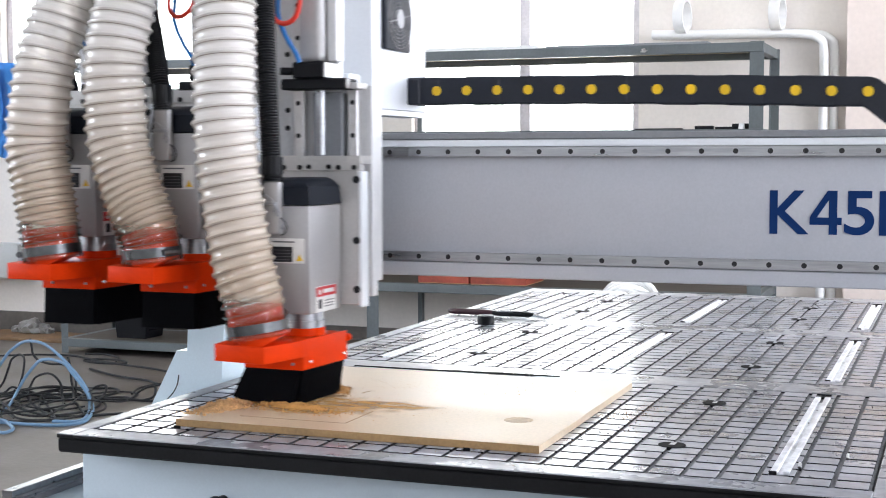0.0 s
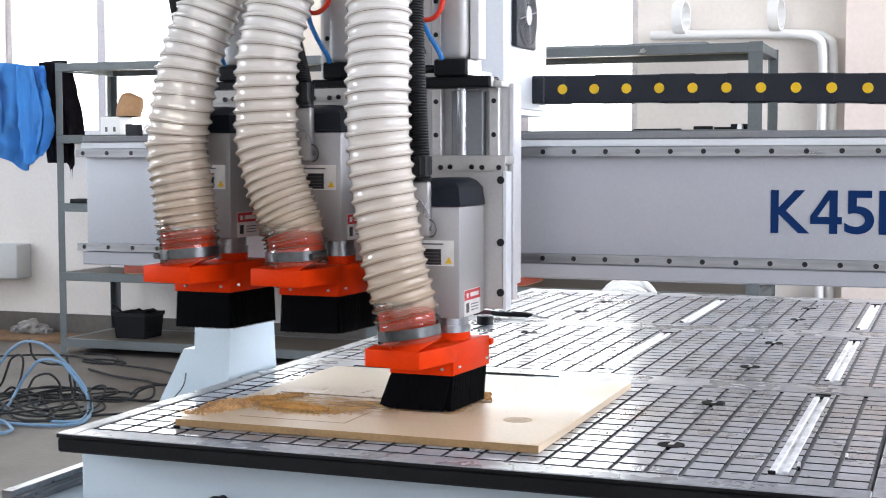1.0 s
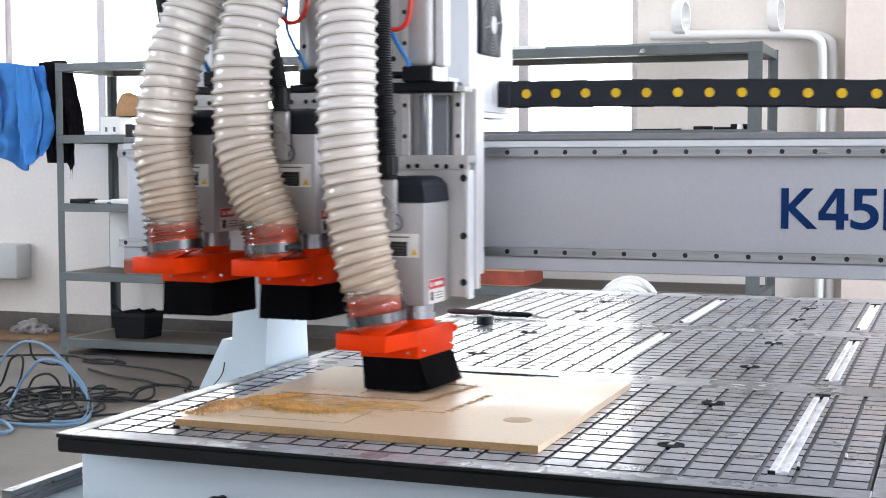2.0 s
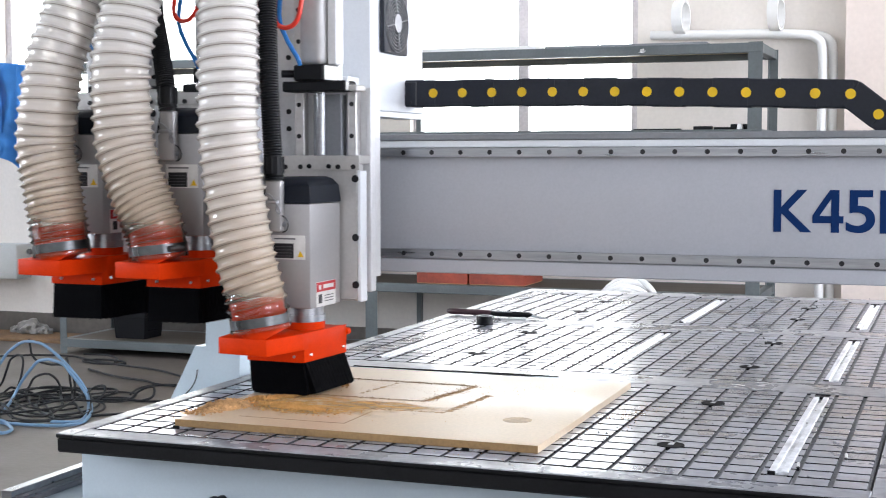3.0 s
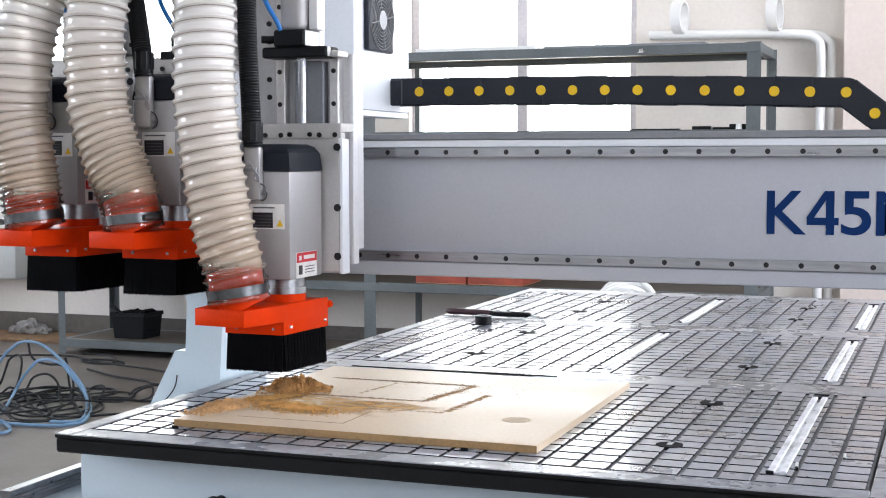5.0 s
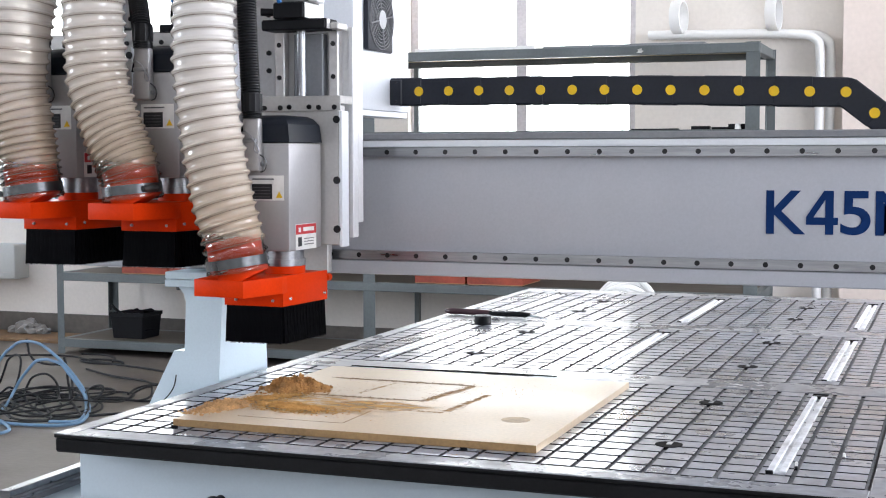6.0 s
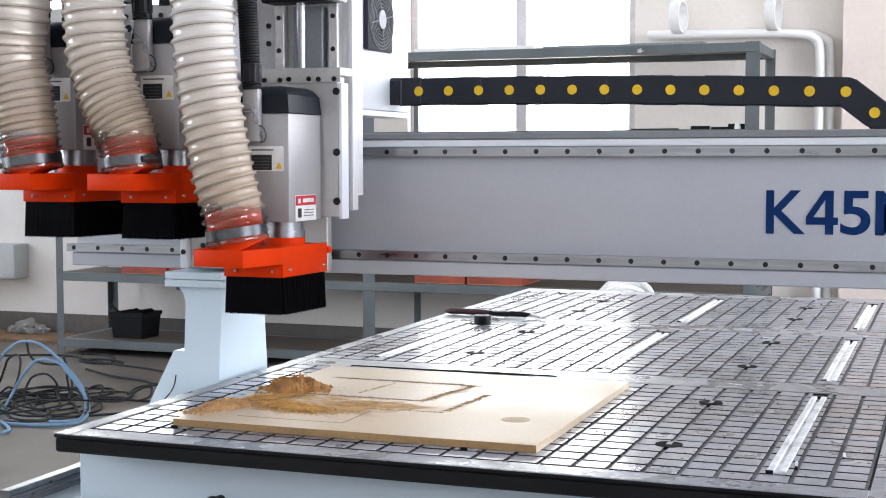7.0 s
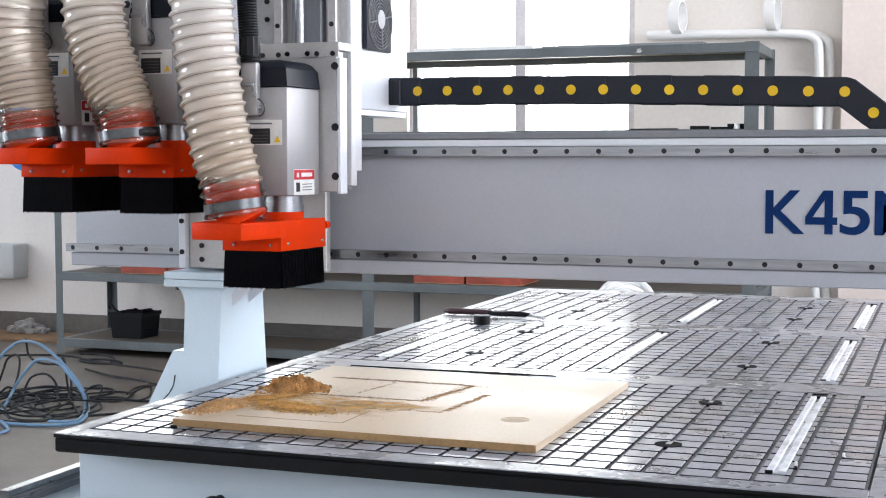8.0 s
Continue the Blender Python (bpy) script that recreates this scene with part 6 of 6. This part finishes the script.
def build_cables():
    f = FZ + 0.011
    blue = "blue air hose arching over the cable heap"
    cable("air_hose", [(-3.455, 4.12, -0.715), (-3.393, 4.12, -0.656), (-3.34, 4.12, -0.591), (-3.302, 4.12, -0.559), (-3.249, 4.12, -0.525), (-3.198, 4.12, -0.514), (-3.139, 4.12, -0.517), (-3.082, 4.12, -0.536), (-2.997, 4.12, -0.593), (-2.913, 4.12, -0.667), (-2.85, 4.12, -0.742), (-2.80, 4.08, -0.79), (-2.70, 3.96, f), (-2.58, 3.76, f), (-2.53, 3.62, f), (-2.59, 3.53, f), (-2.745, 3.50, f), (-2.878, 3.50, f), (-3.05, 3.52, f)], 0.0080, BLUE_HOSE, blue)
    cable("air_hose", [(-3.05, 3.66, f), (-3.14, 3.87, f), (-3.224, 4.05, -0.765), (-3.186, 4.05, -0.708), (-3.148, 4.05, -0.663), (-3.089, 4.05, -0.606), (-3.046, 4.05, -0.593), (-3.003, 4.05, -0.592), (-2.932, 4.05, -0.61), (-2.891, 4.05, -0.65), (-2.836, 4.05, -0.707), (-2.792, 4.05, -0.764), (-2.735, 3.98, f), (-2.60, 3.76, f), (-2.57, 3.64, f), (-2.68, 3.60, f)], 0.0080, BLUE_HOSE, blue)
    cable("air_hose", [(-2.90, 3.36, f), (-2.794, 3.325, f), (-2.719, 3.295, f), (-2.730, 3.375, f), (-2.824, 3.47, f), (-2.893, 3.50, f + 0.01), (-3.0, 3.46, f)], 0.0080, BLUE_HOSE, "blue air hose end lying on the floor")
    black = "black power cable looped in a heap"
    for pts in (
        [(-3.147, 4.043, f), (-3.245, 4.16, -0.79), (-3.257, 4.2, -0.766), (-3.227, 4.2, -0.721), (-3.174, 4.2, -0.697), (-3.123, 4.2, -0.696), (-3.08, 4.2, -0.725), (-3.059, 4.2, -0.767), (-3.03, 4.159, f), (-2.9, 4.0, f)],
        [(-3.075, 3.856, f), (-3.22, 4.06, f), (-3.266, 4.2, -0.798), (-3.156, 4.151, f), (-2.952, 3.935, f), (-2.768, 3.733, f), (-2.705, 3.66, f)],
        [(-3.54, 4.3, f), (-3.508, 4.3, -0.77), (-3.476, 4.3, -0.698), (-3.451, 4.3, -0.646), (-3.398, 4.3, -0.618), (-3.34, 4.26, -0.64), (-3.31, 4.2, -0.72), (-3.28, 4.1, f)],
        [(-3.02, 4.2, -0.60), (-3.005, 4.2, -0.647), (-3.0, 4.2, -0.714), (-2.987, 4.2, -0.787), (-2.93, 4.12, f), (-2.808, 3.988, f), (-2.624, 3.785, f)],
        [(-3.45, 4.15, f), (-3.391, 4.15, -0.803), (-3.331, 4.15, -0.768), (-3.257, 4.15, -0.801), (-3.039, 3.939, f), (-2.765, 3.702, f), (-2.665, 3.674, f)],
        [(-2.956, 4.3, -0.789), (-2.904, 4.3, -0.762), (-2.854, 4.3, -0.759), (-2.83, 4.25, -0.79), (-2.818, 4.163, f), (-2.914, 4.239, f), (-3.05, 4.3, f)],
        [(-3.33, 4.3, -0.53), (-3.321, 4.3, -0.57), (-3.314, 4.3, -0.608), (-3.278, 4.3, -0.644), (-3.203, 4.3, -0.659), (-3.114, 4.3, -0.661), (-3.04, 4.28, -0.70), (-3.0, 4.24, -0.78), (-2.95, 4.15, f)],
        [(-2.80, 4.2, f), (-2.679, 4.25, f), (-2.655, 4.3, -0.779), (-2.597, 4.3, -0.75), (-2.555, 4.3, -0.748), (-2.55, 4.28, -0.79), (-2.591, 4.245, f), (-2.661, 4.234, f), (-2.85, 4.2, f)],
        [(-2.955, 3.865, f), (-3.12, 4.1, f), (-3.172, 4.183, f), (-3.147, 4.25, -0.79), (-3.096, 4.249, f), (-2.9, 3.989, f), (-2.839, 3.839, f), (-2.924, 3.842, f)],
    ):
        cable("black_cable", pts, 0.0062, BLACK_CABLE, black)
    rg = random.Random(4)
    for k in range(6):
        ox, oy = -3.00 + rg.uniform(-0.12, 0.12), 4.02 + rg.uniform(-0.16, 0.16)
        a0, rx, ry = rg.uniform(0, 6), rg.uniform(0.16, 0.32), rg.uniform(0.22, 0.40)
        pts = []
        for i in range(13):
            a = a0 + i * 0.62
            q = 1 + 0.28 * math.sin(1.9 * a + k)
            pts.append((ox + rx * q * math.cos(a), oy + ry * q * math.sin(a), f - 0.004 + 0.002 * k + max(0, 0.045 * math.sin(1.3 * a + k))))
        cable("black_cable", pts, rg.uniform(0.0042, 0.0060), BLACK_CABLE, black)
    trail = "black power cable trailing across the floor"
    for pts in (
        [(-3.5, 5.08), (-3.19, 4.90), (-2.94, 4.82), (-2.81, 4.74), (-2.6, 4.7), (-2.3, 4.5)],
        [(-4.6, 5.2), (-4.33, 5.36), (-4.16, 5.47), (-3.92, 5.50), (-3.67, 5.38), (-3.4, 5.28), (-3.15, 5.21), (-2.94, 5.10), (-2.7, 4.9), (-2.55, 4.6)],
        [(-2.77, 4.41), (-2.83, 4.58), (-2.80, 4.71), (-2.68, 4.75), (-2.5, 4.7), (-2.3, 4.6)],
        [(-3.16, 3.91), (-2.88, 3.76), (-2.70, 3.75), (-2.59, 3.82), (-2.51, 3.90), (-2.3, 4.05), (-2.1, 4.1)],
        [(-3.41, 4.18), (-3.38, 4.38), (-3.25, 4.46), (-3.09, 4.48), (-2.95, 4.52), (-2.86, 4.40), (-2.92, 4.20), (-3.08, 4.03)],
        [(-3.7, 5.34), (-3.55, 5.30), (-3.42, 5.33), (-3.5, 5.42), (-3.66, 5.44), (-3.74, 5.36), (-3.6, 5.29), (-3.45, 5.30)],
        [(-3.9, 5.6), (-3.75, 5.62), (-3.6, 5.52), (-3.52, 5.38)],
        [(-2.95, 4.2), (-2.75, 4.3), (-2.6, 4.25), (-2.45, 4.3), (-2.2, 4.4)],
    ):
        cable("black_cable", [(x, y, f - 0.004) for x, y in pts], 0.0062, BLACK_CABLE, trail)


build_cables()


# ---- table cells: the near field as pieces, the rest joined ----
def build_cells():
    def cell_bm(w, d):
        bm = B()
        bx(bm, -w / 2, w / 2, -d / 2, d / 2, -0.0066, 0.0, 0)
        top = [e for e in bm.edges if all(v.co.z > -0.001 for v in e.verts)]
        bmesh.ops.bevel(bm, geom=top, offset=0.0003, segments=1, affect="EDGES")
        return bm
    gx, gy = 0.0072, 0.0080
    W, D = COLP - gx, 0.0465 - gy

    def shape(w):
        bm = cell_bm(w, D)
        me = bpy.data.meshes.new("grid_cell")
        bm.to_mesh(me)
        bm.free()
        # walls take the dark materials, so groove shade is in their colour
        for m in (PVC, GROOVE, GROOVE_SIDE_SHADE):
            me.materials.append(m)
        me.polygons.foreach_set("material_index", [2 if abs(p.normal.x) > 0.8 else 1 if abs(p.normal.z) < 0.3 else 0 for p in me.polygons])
        return me
    full, sliver = shape(W), shape(0.0078)
    org = ORIGIN[TABLE.name]
    allv, allf, allm = [], [], []
    rng = random.Random(2)

    def put(me, x, y, single_piece):
        dz = rng.uniform(-0.0004, 0.0)
        at = Vector((x, y, dz)) - org
        if single_piece:
            ob = new("grid_cell", me)
            ob.parent = TABLE
            ob.location = at
            return
        k = len(allv)
        allv.extend([v.co + at for v in me.vertices])
        allf.extend([[i + k for i in p.vertices] for p in me.polygons])
        allm.extend([p.material_index for p in me.polygons])
    for zi, (z0, p) in enumerate(ZONES):
        for r in range(ROWS):
            for c in range(COLS):
                x, y = COL0 + (c + 0.5) * COLP, z0 + (r + 0.5) * p
                near = zi == 0 and r < 13 and c > 0
                if c in TRACK_COLS and SPANS[zi][0] - 0.026 < y < SPANS[zi][1] + 0.040:
                    put(sliver, x - 0.0178, y, False)
                    put(sliver, x + 0.0178, y, False)
                else:
                    put(full, x, y, near)
    rest = bpy.data.meshes.new("cell_field")
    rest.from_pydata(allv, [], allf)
    for m in (PVC, GROOVE, GROOVE_SIDE_SHADE):
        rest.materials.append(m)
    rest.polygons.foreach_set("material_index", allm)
    ob = new("cell_field", rest)
    ob.parent = TABLE
    tagged(ob, "grey grid cells of the vacuum table", kind="stuff")


build_cells()


# ---- the machine's moves ----
# seconds, along the beam, along the bed, height; from the last position
MOVES = [
    (0.0, 0.034, 0.000, -0.203), (0.1, 0.074, 0.000, -0.203), (0.2, 0.111, 0.000, -0.203), (0.3, 0.147, 0.000, -0.203),
    (0.4, 0.183, 0.000, -0.203), (0.5, 0.221, 0.000, -0.203), (0.6, 0.261, 0.000, -0.203), (0.7, 0.287, 0.001, -0.203),
    (0.8, 0.296, 0.003, -0.203), (0.9, 0.297, 0.010, -0.203), (1.0, 0.297, 0.030, -0.203), (1.1, 0.298, 0.066, -0.203),
    (1.2, 0.298, 0.102, -0.203), (1.3, 0.298, 0.138, -0.203), (1.4, 0.298, 0.168, -0.203), (1.5, 0.298, 0.182, -0.203),
    (1.6, 0.296, 0.186, -0.202), (1.7, 0.278, 0.187, -0.202), (1.8, 0.245, 0.187, -0.202), (2.4, 0.036, 0.187, -0.202),
    (2.5, 0.010, 0.186, -0.202), (2.6, 0.001, 0.184, -0.202), (2.7, 0.000, 0.175, -0.202), (2.8, 0.000, 0.150, -0.202),
    (2.9, 0.000, 0.112, -0.202), (3.0, 0.000, 0.076, -0.202), (3.1, 0.000, 0.040, -0.202), (3.2, 0.000, 0.013, -0.202),
    (3.3, 0.000, 0.004, -0.202), (3.4, 0.000, 0.003, -0.199), (3.5, 0.000, 0.003, -0.192), (3.7, 0.000, 0.003, -0.176),
    (3.9, 0.000, 0.003, -0.162), (4.0, 0.000, 0.003, -0.155), (4.1, 0.000, 0.003, -0.150), (4.2, 0.000, 0.002, -0.148),
    (4.8, 0.000, 0.002, -0.148), (5.0, 0.000, 0.002, -0.144), (5.2, 0.000, 0.002, -0.135), (5.8, 0.001, 0.001, -0.105),
    (6.0, 0.001, 0.001, -0.095), (6.5, 0.001, 0.001, -0.070), (7.0, 0.001, 0.001, -0.045), (7.5, 0.001, 0.000, -0.021),
    (7.8, 0.000, 0.000, -0.007), (8.0, 0.000, 0.000, 0.000),
]


# lean of the bristles, in degrees: seconds, along the beam, along the bed
LEAN = [(0.0, -17, 0), (0.3, -16, 0), (0.7, -14, 0), (1.0, -11, -5), (1.2, -6, -10), (1.4, -5, -9), (1.6, -1, -3), (1.8, 12, 0), (2.4, 13, 0), (2.7, 9, 8), (2.9, 5, 15), (3.1, 5, 15), (3.3, 3, 10), (3.6, 0, 2), (3.8, 0, 0), (8.0, 0, 0)]


def place_at(t):
    for a, b in zip(MOVES, MOVES[1:]):
        if t <= b[0]:
            k = (t - a[0]) / (b[0] - a[0])
            return a[1] + (b[1] - a[1]) * k, a[2] + (b[2] - a[2]) * k
    return MOVES[-1][1:3]


def left_behind(x, y):
    """The last moment at which the lowered brush stands over a spot."""
    last = None
    for i in range(0, 331):
        dx, dy = place_at(i / 100)
        if i > 120 and x < 0.30 and 0.40 < y < 0.41:
            break
        if abs(x - 0.212 - dx) < 0.052 and abs(y - 0.366 - dy) < 0.074:
            last = i / 100
    return last


def motions():
    def key(ob, ax, az, tilt=0.0):
        b = ob.location.copy()
        walk(ob, [(t, pose(b.x + dx * ax, b.y + dy, b.z + dz * az, 0, tilt * dx, 0)) for t, dx, dy, dz in MOVES])
    key(GANTRY, 0, 0)
    key(CARRIAGE, 1, 0)
    key(CHAIN, 1, 0)
    key(SLIDE, 1, 1)
    for ob in HEADS:
        key(ob, 1, 1)
    for ob, tilt in zip(HOSES, (3.0, 12.5, 9.5)):
        key(ob, 1, 1, tilt)
    for ob, nrm in TUFTS:
        b = ob.location.copy()
        rows = []
        for t, lx, ly in LEAN:
            press = 6.0 if t < 3.5 else 0.0
            rows.append((t, pose(b.x, b.y, b.z + (0.004 if t < 3.5 else 0.0), ly + press * nrm.y, -lx - press * nrm.x, 0)))
        walk(ob, rows)
    for ob in CLUMPS:
        b = ob.location.copy()
        t1 = left_behind(b.x, b.y)
        if t1 is None:
            continue
        ex, ey = place_at(t1)
        times = sorted({m[0] for m in MOVES if m[0] < t1 - 0.02} | {t1, t1 + 0.05, 8.0})
        rows = []
        for t in times:
            dx, dy = place_at(min(t, t1))
            rows.append((t, pose(b.x + dx - ex, b.y + dy - ey, b.z)))
        walk(ob, rows)


motions()
